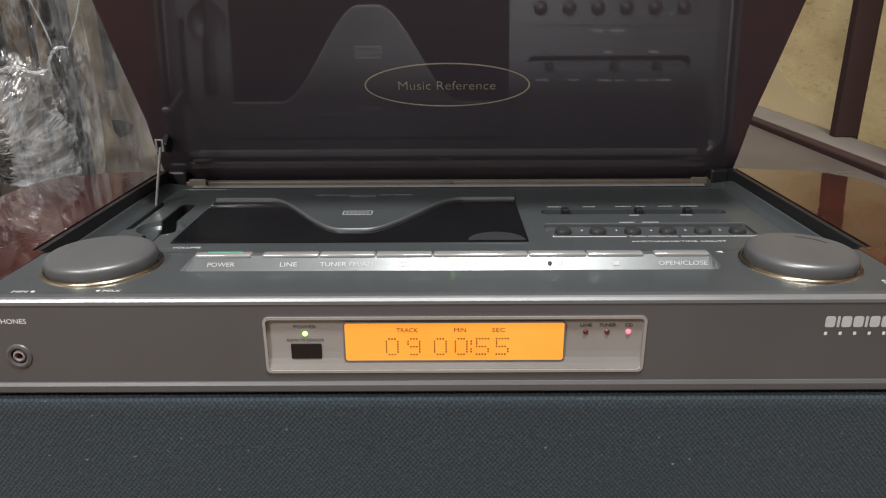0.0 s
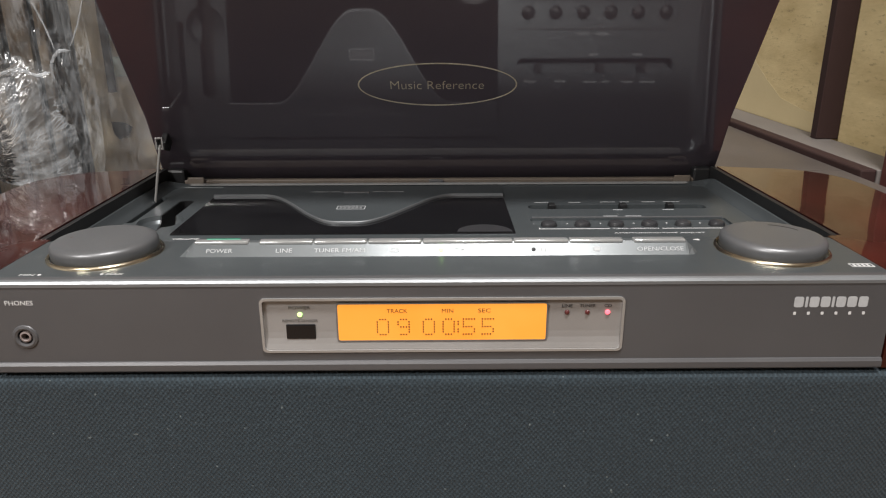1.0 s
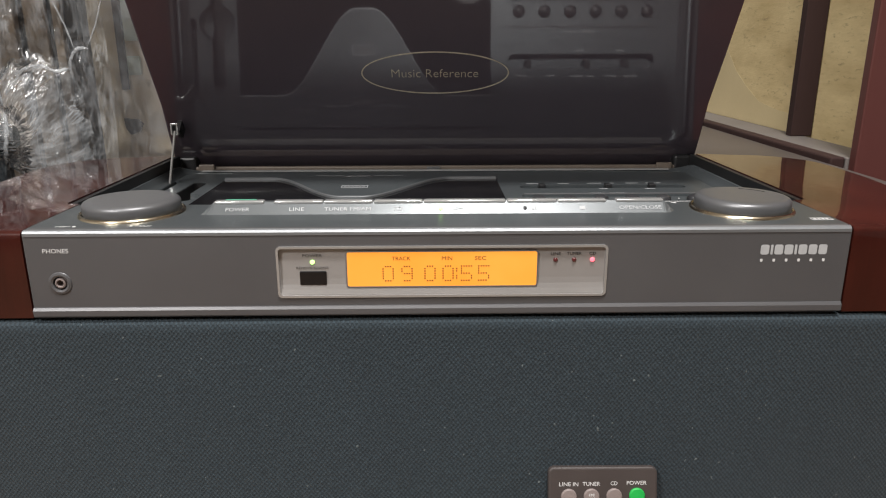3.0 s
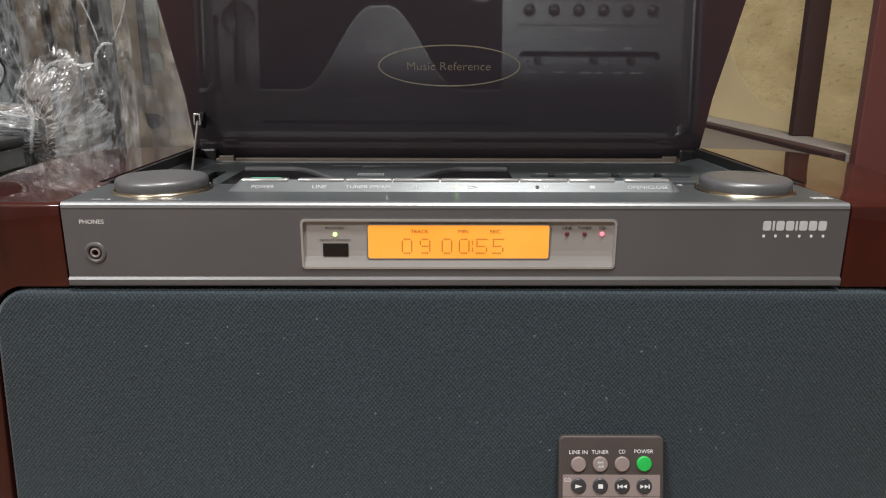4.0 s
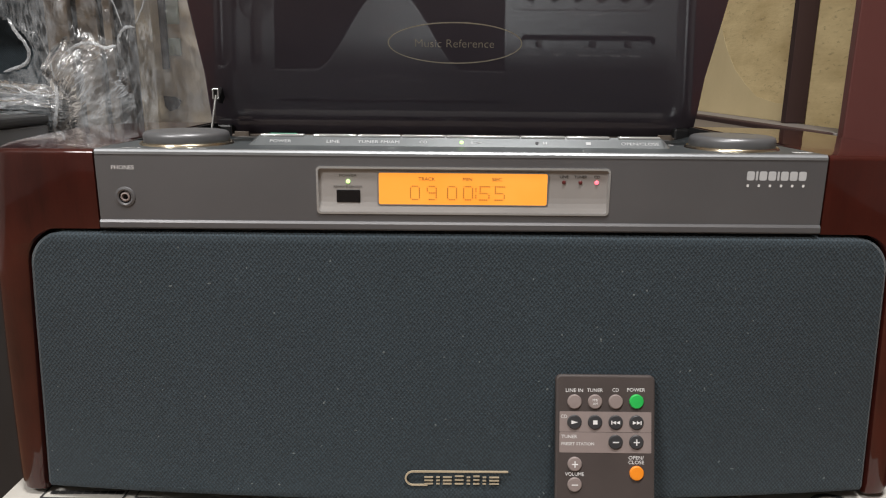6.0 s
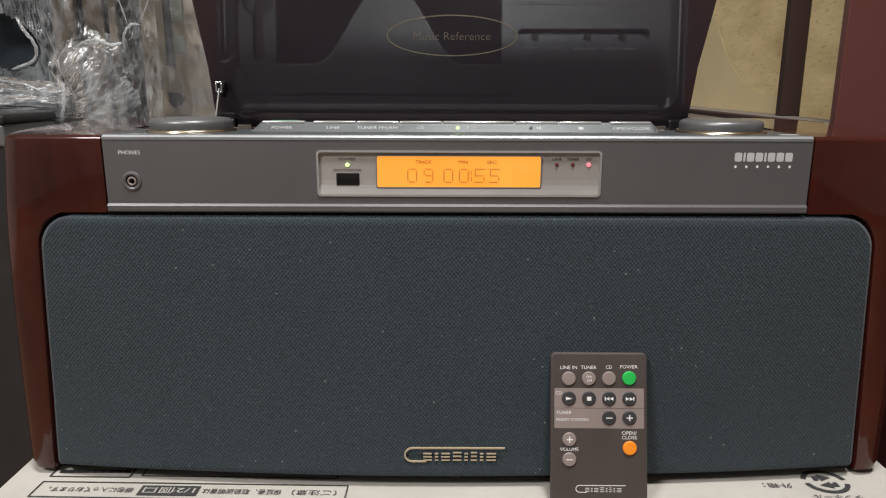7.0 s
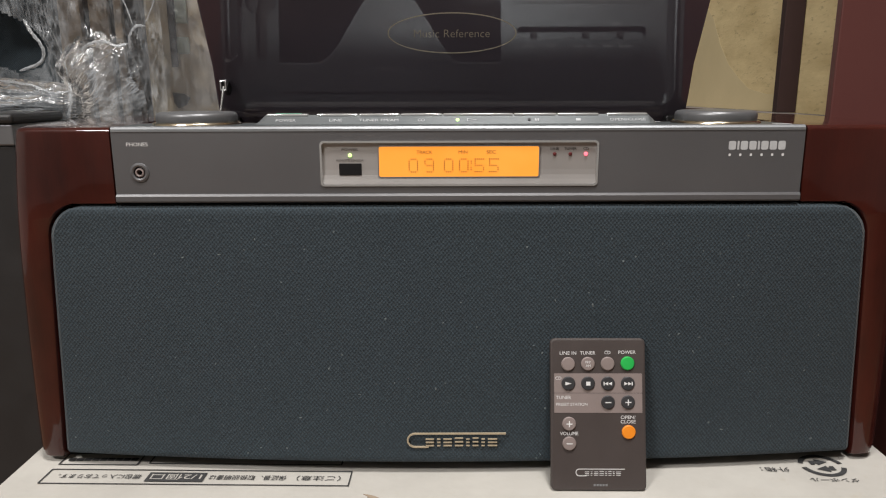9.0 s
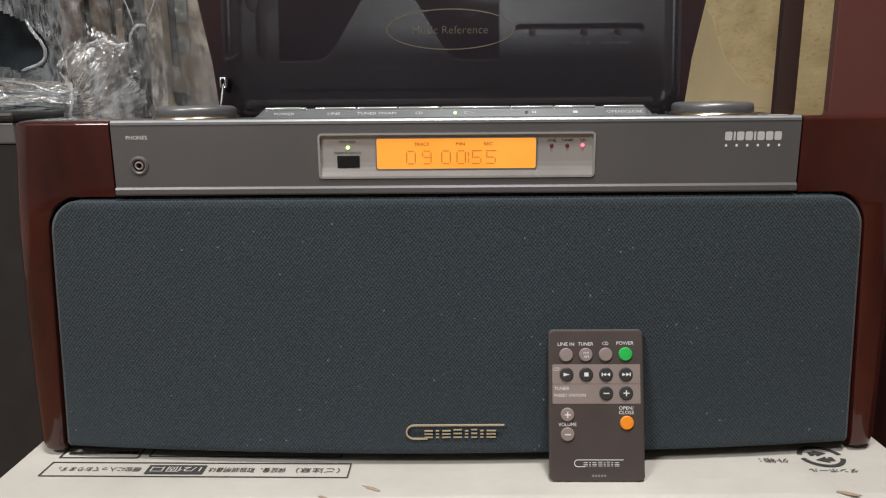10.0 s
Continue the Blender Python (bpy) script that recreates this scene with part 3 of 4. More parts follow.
def grille():
    bm = bmesh.new()
    nu, nv = 90, 56
    top, bottom = -0.0018, -0.1535
    rows = []
    for j in range(nv + 1):
        v = j / nv
        v = v * v * (3 - 2 * v) * 0.4 + v * 0.6
        z = top + (bottom - top) * v
        hw = grille_half(z)
        over = z + 0.0203
        if over > 0:
            hw -= 0.0185 - math.sqrt(max(0, 0.0185 ** 2 - over ** 2))
        row = []
        for i in range(nu + 1):
            u = -1 + 2 * i / nu
            u = math.sin(u * math.pi / 2) * 0.35 + u * 0.65
            x = u * hw
            away = min(hw - abs(x), top - z, z - bottom + 0.002)
            roll = 0.004
            lift = 0 if away > roll else roll - math.sqrt(max(0, roll ** 2 - (roll - away) ** 2))
            y = grille_depth(x, z) + lift + 0.0005 * noise.noise((x * 9, z * 14, 2))
            row.append(bm.verts.new((x, y, z)))
        rows.append(row)
    for j in range(nv):
        for i in range(nu):
            bm.faces.new((rows[j][i], rows[j + 1][i], rows[j + 1][i + 1], rows[j][i + 1]))
    rim = rows[0] + [r[-1] for r in rows[1:]] + rows[-1][-2::-1] + [r[0] for r in rows[-2:0:-1]]
    back = [bm.verts.new((v.co.x * 0.998, 0.0205, v.co.z)) for v in rim]
    for i in range(len(rim)):
        k = (i + 1) % len(rim)
        bm.faces.new((rim[i], rim[k], back[k], back[i]))
    bm.faces.new(back)
    bmesh.ops.recalc_face_normals(bm, faces=bm.faces)
    return bm


cloth = part("speaker_grille", grille(), CLOTH, stereo, "dark blue-grey woven speaker cloth with pale lint", smooth=True)
plinth = prism([(x, grille_depth(x, -0.15) + 0.010) for x in [-0.243 + 0.0135 * i for i in range(37)]] + [(0.243, 0.0218), (-0.243, 0.0218)], "z", -0.1585, -0.1530)
part("plinth", plinth, BLACK, stereo)


def badge(parent, m, w, h, material, depth, weight):
    """A stylised wordmark reduced to a looped rule and small plain blocks."""
    r = h / 2
    outer, inner = [], []
    for i in range(13):
        a = radians(90 + 180 * i / 12)
        outer.append((-w / 2 + r + r * math.cos(a), r * math.sin(a)))
        inner.append((-w / 2 + r + (r - weight) * math.cos(a), (r - weight) * math.sin(a)))
    outer = [(w / 2, r)] + outer + [(-w * 0.28, -r)]
    inner = [(w / 2, r - weight)] + inner + [(-w * 0.28, -r + weight)]
    loop = flat(outer + inner[::-1], 0, depth, m)
    made = part("badge", loop, material, parent, "gold looped maker's badge" if parent is stereo else "pale looped maker's mark")
    x = -w * 0.31
    for k in range(8):
        bw = w * (0.085, 0.035, 0.085, 0.085, 0.035, 0.060, 0.035, 0.095)[k]
        top = r * (0.16, 0.16, 0.16, 0.30, 0.16, 0.30, 0.16, 0.16)[k]
        bars = [flat(round_rect(x, x + bw, v - weight * 0.36, v + weight * 0.36, weight * 0.2, 2), 0, depth, m) for v in (top, (top - r * 0.72) / 2, -r * 0.72)]
        part("badge_block", join(*bars), material, made)
        x += bw + w * 0.030
    return made


badge(stereo, pose(-0.001, grille_depth(0, -0.140) - 0.0008, -0.1392, 90 + 5, 0, 0), 0.058, 0.0098, GOLD_INK, 0.0008, 0.0009)


def front_panel():
    body = prism([(0.0, 0.0), (0.0, 0.0405), (0.0004, 0.0413), (0.0014, 0.042), (0.0055, 0.0422), (0.0055, 0.0)], "x", -0.1922, 0.1922)
    window = prism(round_rect(-0.0768, 0.0783, 0.0090, 0.0342, 0.0022), "y", -0.01, 0.02)
    jack = turned(lathe([(0, -0.01), (0.0034, -0.01), (0.0034, 0.02), (0, 0.02)], 0, 0, 32), pose(-0.178, 0, 0.017, 90, 0, 0))
    made = part("front_panel", cut(body, window, jack), PANEL, stereo, "dark grey metallic front panel")
    # bright edge along the top and the ribbed lip along the bottom
    part("top_edge", prism([(-0.0003, 0.0396), (-0.0002, 0.0410), (0.0006, 0.0420), (0.0016, 0.04245), (0.0022, 0.0424), (0.0014, 0.0418), (0.0006, 0.0412), (0.0003, 0.0396)], "x", -0.1920, 0.1920), EDGE, made)
    part("bottom_lip", prism([(-0.0008, 0.0002), (-0.0014, 0.0010), (-0.0014, 0.0036), (-0.0006, 0.0048), (0.0001, 0.0050), (0.0001, 0.0002)], "x", -0.1922, 0.1922), PANEL, made)
    # headphone socket
    to_viewer = pose(-0.178, 0, 0.017, 90, 0, 0)
    ring = turned(lathe([(0.0032, -0.004), (0.0033, 0.0004), (0.0042, 0.0008), (0.0052, 0.0005), (0.0055, 0.0), (0.0050, -0.0003)], 0, 0, 40), to_viewer)
    socket = part("headphone_socket", ring, PANEL, made, "round headphone socket", True)
    part("socket_sleeve", turned(lathe([(0.0015, -0.0050), (0.0015, 0.0002), (0.0018, 0.0005), (0.0024, 0.0003), (0.0026, -0.0002), (0.0026, -0.0050)], 0, 0, 32), to_viewer), TAUPE, socket, "", True)
    part("socket_hole", block(-0.182, -0.174, 0.0056, 0.008, 0.013, 0.021), BLACK, socket)
    part("printed_text", letters("PHONES", 0.0021, front(-0.178, 0.0327), 0.0118, 0.0), WHITE_INK, made)
    # maker's mark as plain blocks
    x = 0.1503
    for w in (0.0040, 0.0011, 0.0040, 0.0040, 0.0011, 0.0040, 0.0040, 0.0040):
        blockmark = prism(round_rect(x, x + w, 0.0287, 0.0335, min(0.0009, w * 0.3), 3), "y", -0.0001, 0.0)
        part("logo_block", blockmark, SOFT_INK, made)
        x += w + 0.00075
    for i in range(6):
        c = 0.1512 + i * 0.0059
        part("logo_block", prism(round_rect(c - 0.0006, c + 0.0006, 0.0252, 0.0266, 0.0003, 2), "y", -0.0001, 0.0), WHITE_INK, made)
    return made


front_panel()


def display():
    x0, x1, z0, z1 = -0.0768, 0.0783, 0.0090, 0.0342
    unit = part("display_bezel", ring_strip(round_rect(x0, x1, z0, z1, 0.0022), round_rect(x0 + 0.0011, x1 - 0.0011, z0 + 0.0011, z1 - 0.0011, 0.0016), "y", -0.0007, 0.004), SATIN, stereo, "silver display frame with amber screen")
    # shallow tray whose floor sweeps forward at the bottom
    prof = [(0.0012, 0.0338), (0.0011, 0.018), (0.0009, 0.0152), (0.0004, 0.0128), (-0.0002, 0.0106), (-0.0003, 0.0098), (0.0045, 0.0098), (0.0045, 0.0338)]
    part("display_tray", prism(prof, "x", x0 + 0.0008, x1 - 0.0008), TRAY, unit)
    sx0, sx1, sz0, sz1 = -0.0440, 0.0452, 0.0142, 0.0310
    screen = part("screen", prism(round_rect(sx0, sx1, sz0, sz1, 0.0010), "y", 0.0005, 0.0060), AMBER, unit, "glowing amber liquid crystal screen")
    part("screen_rim", ring_strip(round_rect(sx0 - 0.0006, sx1 + 0.0006, sz0 - 0.0006, sz1 + 0.0006, 0.0013), round_rect(sx0, sx1, sz0, sz1, 0.0010), "y", 0.0003, 0.0060), EDGE, unit)
    y = 0.0004
    for text, x, w in (("TRACK", -0.0186, 0.0088), ("MIN", 0.0029, 0.0049), ("SEC", 0.0186, 0.0053)):
        part("printed_text", letters(text, 0.0018, front(x, 0.0279, y), w), AMBER_INK, screen)
    glyphs = {"0": "01110 10001 10001 10001 10001 10001 01110", "9": "01110 10001 10001 01111 00001 00001 01110", "5": "11111 10000 10000 11110 00001 00001 11110",
              "7": "11111 00001 00001 00010 00010 00100 00100", ":": "00000 00100 00100 00000 00100 00100 00000"}
    step = 0.00118
    for ch, x in (("0", -0.0272), ("9", -0.0183), ("0", -0.0075), ("0", 0.0010), (":", 0.0051), ("5", 0.0097), ("5", 0.0178)):
        bm = bmesh.new()
        for r, line in enumerate(glyphs[ch].split()):
            for c, bit in enumerate(line):
                if bit == "1":
                    px, pz = x + c * step, 0.0240 - r * step
                    block(px - 0.00030, px + 0.00030, y - 0.0001, y, pz - 0.00034, pz + 0.00034, into=bm)
        part("dot_digit", bm, AMBER_INK, screen)
    ty = 0.0010
    sensor = part("remote_sensor", block(-0.0664, -0.0538, 0.0004, 0.0042, 0.0150, 0.0217, 0.0004), BLACKGLASS, unit, "black remote sensor window")
    part("printed_text", letters("POWER", 0.0014, front(-0.0602, 0.0294, ty), 0.0092), TRAY_INK, unit)
    part("printed_text", letters("REMOTE SENSOR", 0.0012, front(-0.0602, 0.0234, ty), 0.0152), TRAY_INK, unit)
    for x, text, w, m in ((-0.0602, "", 0, GREENLED), (0.0540, "LINE", 0.0046, DIMLED), (0.0627, "TUNER", 0.0069, DIMLED), (0.0714, "CD", 0.0031, REDLED)):
        z = 0.0262 if not text else 0.0266
        part("indicator_lamp", turned(lathe([(0.00105, -0.001), (0.00105, 0.0002), (0.0007, 0.0006), (0, 0.0007)], 0, 0, 20), pose(x, ty, z, 90, 0, 0)), m, unit, "", True)
        if text:
            part("printed_text", letters(text, 0.0014, front(x, 0.0296, ty), w), DARKGREY, unit)


display()

DZ = 0.029  # height of the sunken deck


def deck():
    prof = [(0.0056, 0.0), (0.0056, 0.0420), (0.0300, 0.0420), (0.0560, 0.0418), (0.0610, 0.0405), (0.0660, 0.0360), (0.0710, 0.0305), (0.0760, DZ), (0.2295, DZ), (0.2295, 0.0145), (0.0300, 0.0145), (0.0300, 0.0)]
    body = prism(prof, "x", -0.1930, 0.1930)
    well = lathe([(0, 0.0215), (0.0060, 0.0220), (0.0110, 0.0245), (0.0128, 0.0264), (0.0138, 0.0288), (0.0142, 0.05), (0, 0.05)], -0.1688, 0.1355, 96)
    slot = prism(round_rect(-0.1738, -0.1638, 0.1040, 0.1860, 0.0048), "z", 0.0155, 0.05)
    arm = prism(round_rect(-0.1920, -0.1845, 0.132, 0.192, 0.003), "z", 0.0165, 0.05)
    groove = prism(round_rect(0.0570, 0.1715, 0.1590, 0.1690, 0.0040), "z", 0.0205, 0.05)
    tray = prism(round_rect(0.0548, 0.1735, 0.1185, 0.1375, 0.002), "z", 0.0275, 0.05)
    return part("deck", cut(body, well, slot, arm, groove, tray), DECK, stereo, "dark grey sunken control deck")


deck_part = deck()
well_cut = lathe([(0, 0.0212), (0.0060, 0.0217), (0.0110, 0.0242), (0.0128, 0.0261), (0.0138, 0.0285), (0.0146, 0.05), (0, 0.05)], -0.1688, 0.1355, 96)
liner = cut(prism(round_rect(-0.1737, -0.1639, 0.1041, 0.1859, 0.0047), "z", 0.0157, 0.0287), prism(round_rect(-0.1731, -0.1645, 0.1047, 0.1853, 0.0042), "z", 0.0170, 0.05), well_cut)
part("slot_liner", liner, BLACK, deck_part, "black lined slot")
for f in deck_part.data.polygons:
    f.use_smooth = False
# added paler strip that draws the highlight along the rear rim
part("rim_edge", prism([(0.2240, 0.0299), (0.2250, 0.0306), (0.2268, 0.0309), (0.2286, 0.0307), (0.2286, 0.0300), (0.2260, 0.0298)], "x", -0.1800, 0.1800), SATIN, deck_part)


def deck_rim():
    """Raised lip up both ends of the sunken deck and round its back corners."""
    r, xo, yo = 0.0150, 0.1972, 0.2300
    path = [(-xo, y, -1, 0, 0.0350) for y in (0.0702, 0.1000, 0.1300, 0.1600, 0.1900)]
    for side in (-1, 1):
        for i in range(9):
            a = radians(180 - 90 * i / 8) if side < 0 else radians(90 - 90 * i / 8)
            k = smooth_step(i / 8 if side < 0 else 1 - i / 8)
            path.append((side * (xo - r) + r * math.cos(a), yo - r + r * math.sin(a), math.cos(a), math.sin(a), 0.0350 - 0.0048 * k))
    path += [(xo, y, 1, 0, 0.0350) for y in (0.1900, 0.1600, 0.1300, 0.1000, 0.0702)]
    bm = bmesh.new()
    rows = []
    for x, y, nx, ny, h in path:
        rise = h - DZ
        rows.append([bm.verts.new((x - nx * d, y - ny * d, z)) for d, z in
                     ((0.0, 0.0150), (0.0, h - 0.0006), (0.0008, h), (0.0022, h - 0.0002), (0.0034, DZ + rise * 0.62), (0.0050, DZ + rise * 0.25), (0.0076, DZ + 0.0003), (0.0082, DZ - 0.0005), (0.0082, 0.0150))])
    for p, q in zip(rows, rows[1:]):
        for i in range(8):
            bm.faces.new((p[i], p[i + 1], q[i + 1], q[i]))
    bm.faces.new(rows[0])
    bm.faces.new(rows[-1][::-1])
    bmesh.ops.recalc_face_normals(bm, faces=bm.faces)
    return bm


part("deck_rim", deck_rim(), DECK, deck_part, "", True)


def knob(x, y, name, label):
    k = part(name, lathe([(0.0, 0.0422), (0.0230, 0.0422), (0.0234, 0.0430), (0.0236, 0.0466), (0.0234, 0.0476), (0.0228, 0.0485), (0.0218, 0.0491), (0.0203, 0.0494), (0.0180, 0.0495), (0.0, 0.0495)], x, y, 72), KNOB, stereo, label, True)
    part("knob_ring", lathe([(0.0238, 0.0418), (0.0240, 0.0430), (0.0246, 0.0435), (0.0252, 0.0432), (0.0256, 0.0427), (0.0258, 0.0418)], x, y, 72), BRASS, k, "brass trim ring", True)
    return k


vol = knob(-0.1565, 0.0385, "volume_knob", "round grey volume knob with brass ring")
part("pointer_lamp", lathe([(0.0005, 0.0489), (0.0005, 0.04955), (0, 0.0496)], -0.1720, 0.0390, 14), DIMLED, vol)
jog = knob(0.1560, 0.0385, "tuning_knob", "round grey tuning knob with brass ring")
arc = [(0.1560 + r * math.cos(radians(a)), 0.0385 + r * math.sin(radians(a))) for r, seq in ((0.0150, range(20, 76, 5)), (0.0146, range(75, 19, -5))) for a in seq]
part("finger_mark", flat(arc, 0.0496, 0.00015), DARKGREY, jog)

# button ledge, with its sloping labelled front
ledge_bm = bmesh.new()
sect = [(0.0310, 0.0420), (0.0356, 0.0463), (0.0365, 0.0472), (0.0402, 0.0472), (0.0440, 0.0450), (0.0560, 0.0418)]
rows = []
for x, k in ((-0.1205, 0.0), (-0.1175, 0.55), (-0.1150, 0.95), (-0.1140, 1.0), (0.1140, 1.0), (0.1150, 0.95), (0.1175, 0.55), (0.1205, 0.0)):
    rows.append([ledge_bm.verts.new((x, y, 0.0416 + (z - 0.0416) * k)) for y, z in sect])
for p, q in zip(rows, rows[1:]):
    for i in range(len(sect) - 1):
        ledge_bm.faces.new((p[i], p[i + 1], q[i + 1], q[i]))
bmesh.ops.recalc_face_normals(ledge_bm, faces=ledge_bm.faces)
ledge = part("button_ledge", ledge_bm, LEDGE, stereo, "pale silver ledge with printed button names")
tilt = math.degrees(math.atan2(0.0043, 0.0046))


def on_ledge(x):
    return pose(x, 0.0333 - 0.00008, 0.04415 + 0.00008, tilt, 0, 0)


for x0, x1 in ((-0.1142, -0.0890), (-0.0842, -0.0592), (-0.0588, -0.0340), (-0.0336, -0.0086), (-0.0082, 0.0338), (0.0342, 0.0598), (0.0602, 0.0852), (0.0900, 0.1144)):
    key = block(x0, x1, 0.0355, 0.0404, 0.0460, 0.0480, 0.0008, 3)
    made = part("push_button", key, SATIN, ledge, "slim satin silver push button", True)
    if x0 < -0.11:
        part("green_strip", block(x0 + 0.005, x1 - 0.0045, 0.0388, 0.0399, 0.0470, 0.0482, 0.0002), TEAL, made)
for text, x, w in (("POWER", -0.1020, 0.0120), ("LINE", -0.0722, 0.0075), ("TUNER FM/AM", -0.0466, 0.0235), ("CD", -0.0212, 0.0042), ("OPEN/CLOSE", 0.1020, 0.0215)):
    part("printed_text", letters(text, 0.0021, on_ledge(x), w, 0.0), SOFT_INK, ledge)
part("play_mark", turned(ring_strip([(0.0030, 0.0), (-0.0030, 0.0011), (-0.0030, -0.0011)], [(0.0020, 0.0), (-0.0026, 0.0008), (-0.0026, -0.0008)], "z", 0, 0.0001), on_ledge(0.0092)), SOFT_INK, ledge)
part("pause_mark", join(flat([(-0.0011, -0.001), (-0.0003, -0.001), (-0.0003, 0.001), (-0.0011, 0.001)], 0, 0.0001, on_ledge(0.0478)), flat([(0.0004, -0.001), (0.0012, -0.001), (0.0012, 0.001), (0.0004, 0.001)], 0, 0.0001, on_ledge(0.0478))), SOFT_INK, ledge)
part("stop_mark", flat([(-0.0014, -0.001), (0.0014, -0.001), (0.0014, 0.001), (-0.0014, 0.001)], 0, 0.0001, on_ledge(0.0725)), SOFT_INK, ledge)
for x, m in ((0.0005, GREENLED), (0.0432, DARKGREY)):
    part("indicator_lamp", turned(lathe([(0.0010, -0.0003), (0.0010, 0.0003), (0, 0.0006)], 0, 0, 18), on_ledge(x)), m, ledge)

ink_z = DZ + 0.00005
for text, x, y, w, h in (("VOLUME", -0.1418, 0.0995, 0.0150, 0.0026), ("MIN", -0.1775, 0.0085, 0.0062, 0.0020), ("MAX", -0.1400, 0.0090, 0.0072, 0.0020)):
    part("printed_text", letters(text, h, pose(x, y, (0.0421 if y < 0.056 else DZ + 0.0001)), w), WHITE_INK, deck_part)
for x, y in ((-0.1722, 0.0086), (-0.1457, 0.0092)):
    part("printed_dot", lathe([(0.0008, 0.0420), (0.0008, 0.0422), (0, 0.0422)], x, y, 14), WHITE_INK, deck_part)
part("printed_text", letters("AMS/TUNING/TIME ADJUST", 0.0022, pose(0.1250, 0.1066, ink_z), 0.052), WHITE_INK, deck_part)
part("printed_text", letters("TUNER OPERATION", 0.0018, pose(0.1135, 0.1155, ink_z), 0.027), WHITE_INK, deck_part)
for pts in ([(0.0575, 0.1172), (0.0575, 0.1150), (0.0985, 0.1150), (0.0985, 0.1157), (0.0582, 0.1157), (0.0582, 0.1172)], [(0.1720, 0.1172), (0.1720, 0.1150), (0.1290, 0.1150), (0.1290, 0.1157), (0.1713, 0.1157), (0.1713, 0.1172)]):
    part("printed_rule", flat(pts, ink_z), WHITE_INK, deck_part)
for s, x in ((-1, 0.1262), (1, 0.1850)):
    part("skip_mark", flat([(x + s * 0.002, 0.0535), (x - s * 0.001, 0.0547), (x - s * 0.001, 0.0523)], 0.0420), WHITE_INK, deck_part)
# small lettered plate beside the tuning knob, drawn as plain bars
plate = part("maker_mark", turned(ring_strip(round_rect(-0.005, 0.005, -0.0022, 0.0022, 0.0004, 2), round_rect(-0.0046, 0.0046, -0.0018, 0.0018, 0.0003, 2), "z", 0, 0.0001), pose(0.1855, 0.0150, 0.0421)), WHITE_INK, deck_part)
for i in range(4):
    part("mark_bar", flat(round_rect(-0.0038 + i * 0.002, -0.0026 + i * 0.002, -0.0012, 0.0012, 0.0003, 2), 0, 0.0001, pose(0.1855, 0.0150, 0.0421)), WHITE_INK, plate)

# compact disc door: black glass with a grey cover whose edge swings forward in a wave


def wave(x):
    c = -0.0550
    u = abs(x - c)
    return 0.1905 - 0.0660 * (1 - smooth_step((u - 0.006) / 0.058))


glass = part("disc_window", block(-0.1530, 0.0430, 0.1065, 0.2145, DZ - 0.0002, DZ + 0.0010, 0.0004), BLACKGLASS, stereo, "black glass compact disc window")
xs = [-0.1530 + 0.1960 * i / 80 for i in range(81)]
cover_bm = bmesh.new()
rows = []
for x in xs:
    y = wave(x)
    rows.append([cover_bm.verts.new((x, yy, zz)) for yy, zz in ((y, DZ + 0.0008), (y + 0.0001, DZ + 0.0018), (y + 0.0010, DZ + 0.0024), (0.2150, DZ + 0.0022), (0.2150, DZ + 0.0005))])
for p, q in zip(rows, rows[1:]):
    for i in range(4):
        cover_bm.faces.new((p[i], p[i + 1], q[i + 1], q[i]))
cover_bm.faces.new(rows[0])
cover_bm.faces.new(rows[-1][::-1])
bmesh.ops.recalc_face_normals(cover_bm, faces=cover_bm.faces)
cover = part("disc_door", cover_bm, DECK, stereo, "grey disc door with a wave-shaped edge")
edge_bm = bmesh.new()
rows = []
for x in xs:
    y = wave(x)
    rows.append([edge_bm.verts.new((x, y + a, DZ + b)) for a, b in ((-0.0005, 0.0010), (-0.0004, 0.0021), (0.0003, 0.0026), (0.0010, 0.0026), (0.0010, 0.0010))])
for p, q in zip(rows, rows[1:]):
    for i in range(4):
        edge_bm.faces.new((p[i], p[i + 1], q[i + 1], q[i]))
bmesh.ops.recalc_face_normals(edge_bm, faces=edge_bm.faces)
part("door_edge", edge_bm, EDGE, cover, "", True)
mark = part("disc_mark", turned(ring_strip(round_rect(-0.0090, 0.0090, -0.0040, 0.0040, 0.0006, 2), round_rect(-0.0084, 0.0084, -0.0033, 0.0033, 0.0004, 2), "z", 0, 0.0001), pose(-0.0560, 0.1560, DZ + 0.00245)), GREY_INK, cover)
for i in range(6):
    part("mark_bar", flat(round_rect(-0.0072 + i * 0.0025, -0.0055 + i * 0.0025, -0.0022, 0.0022, 0.0004, 2), 0, 0.0001, pose(-0.0560, 0.1560, DZ + 0.00245)), DIM_INK, mark)
part("grip_bar", block(-0.0655, -0.0480, 0.1940, 0.1980, DZ + 0.0022, DZ + 0.0029, 0.0004), KNOB, cover)
for x0, x1 in ((-0.0885, -0.0770), (-0.0750, -0.0680), (-0.0460, -0.0380), (-0.0360, -0.0250)):
    part("text_bar", block(x0, x1, 0.1980, 0.1992, DZ + 0.0022, DZ + 0.0024), DIM_INK, cover)
half_moon = [(0.0255 + 0.0156 * math.cos(radians(a)), 0.1072 + 0.0140 * math.sin(radians(a))) for a in range(0, 181, 9)]
part("round_sticker", flat(half_moon, DZ + 0.0011, 0.0002), DARKGREY, glass, "grey half-round clear sticker")

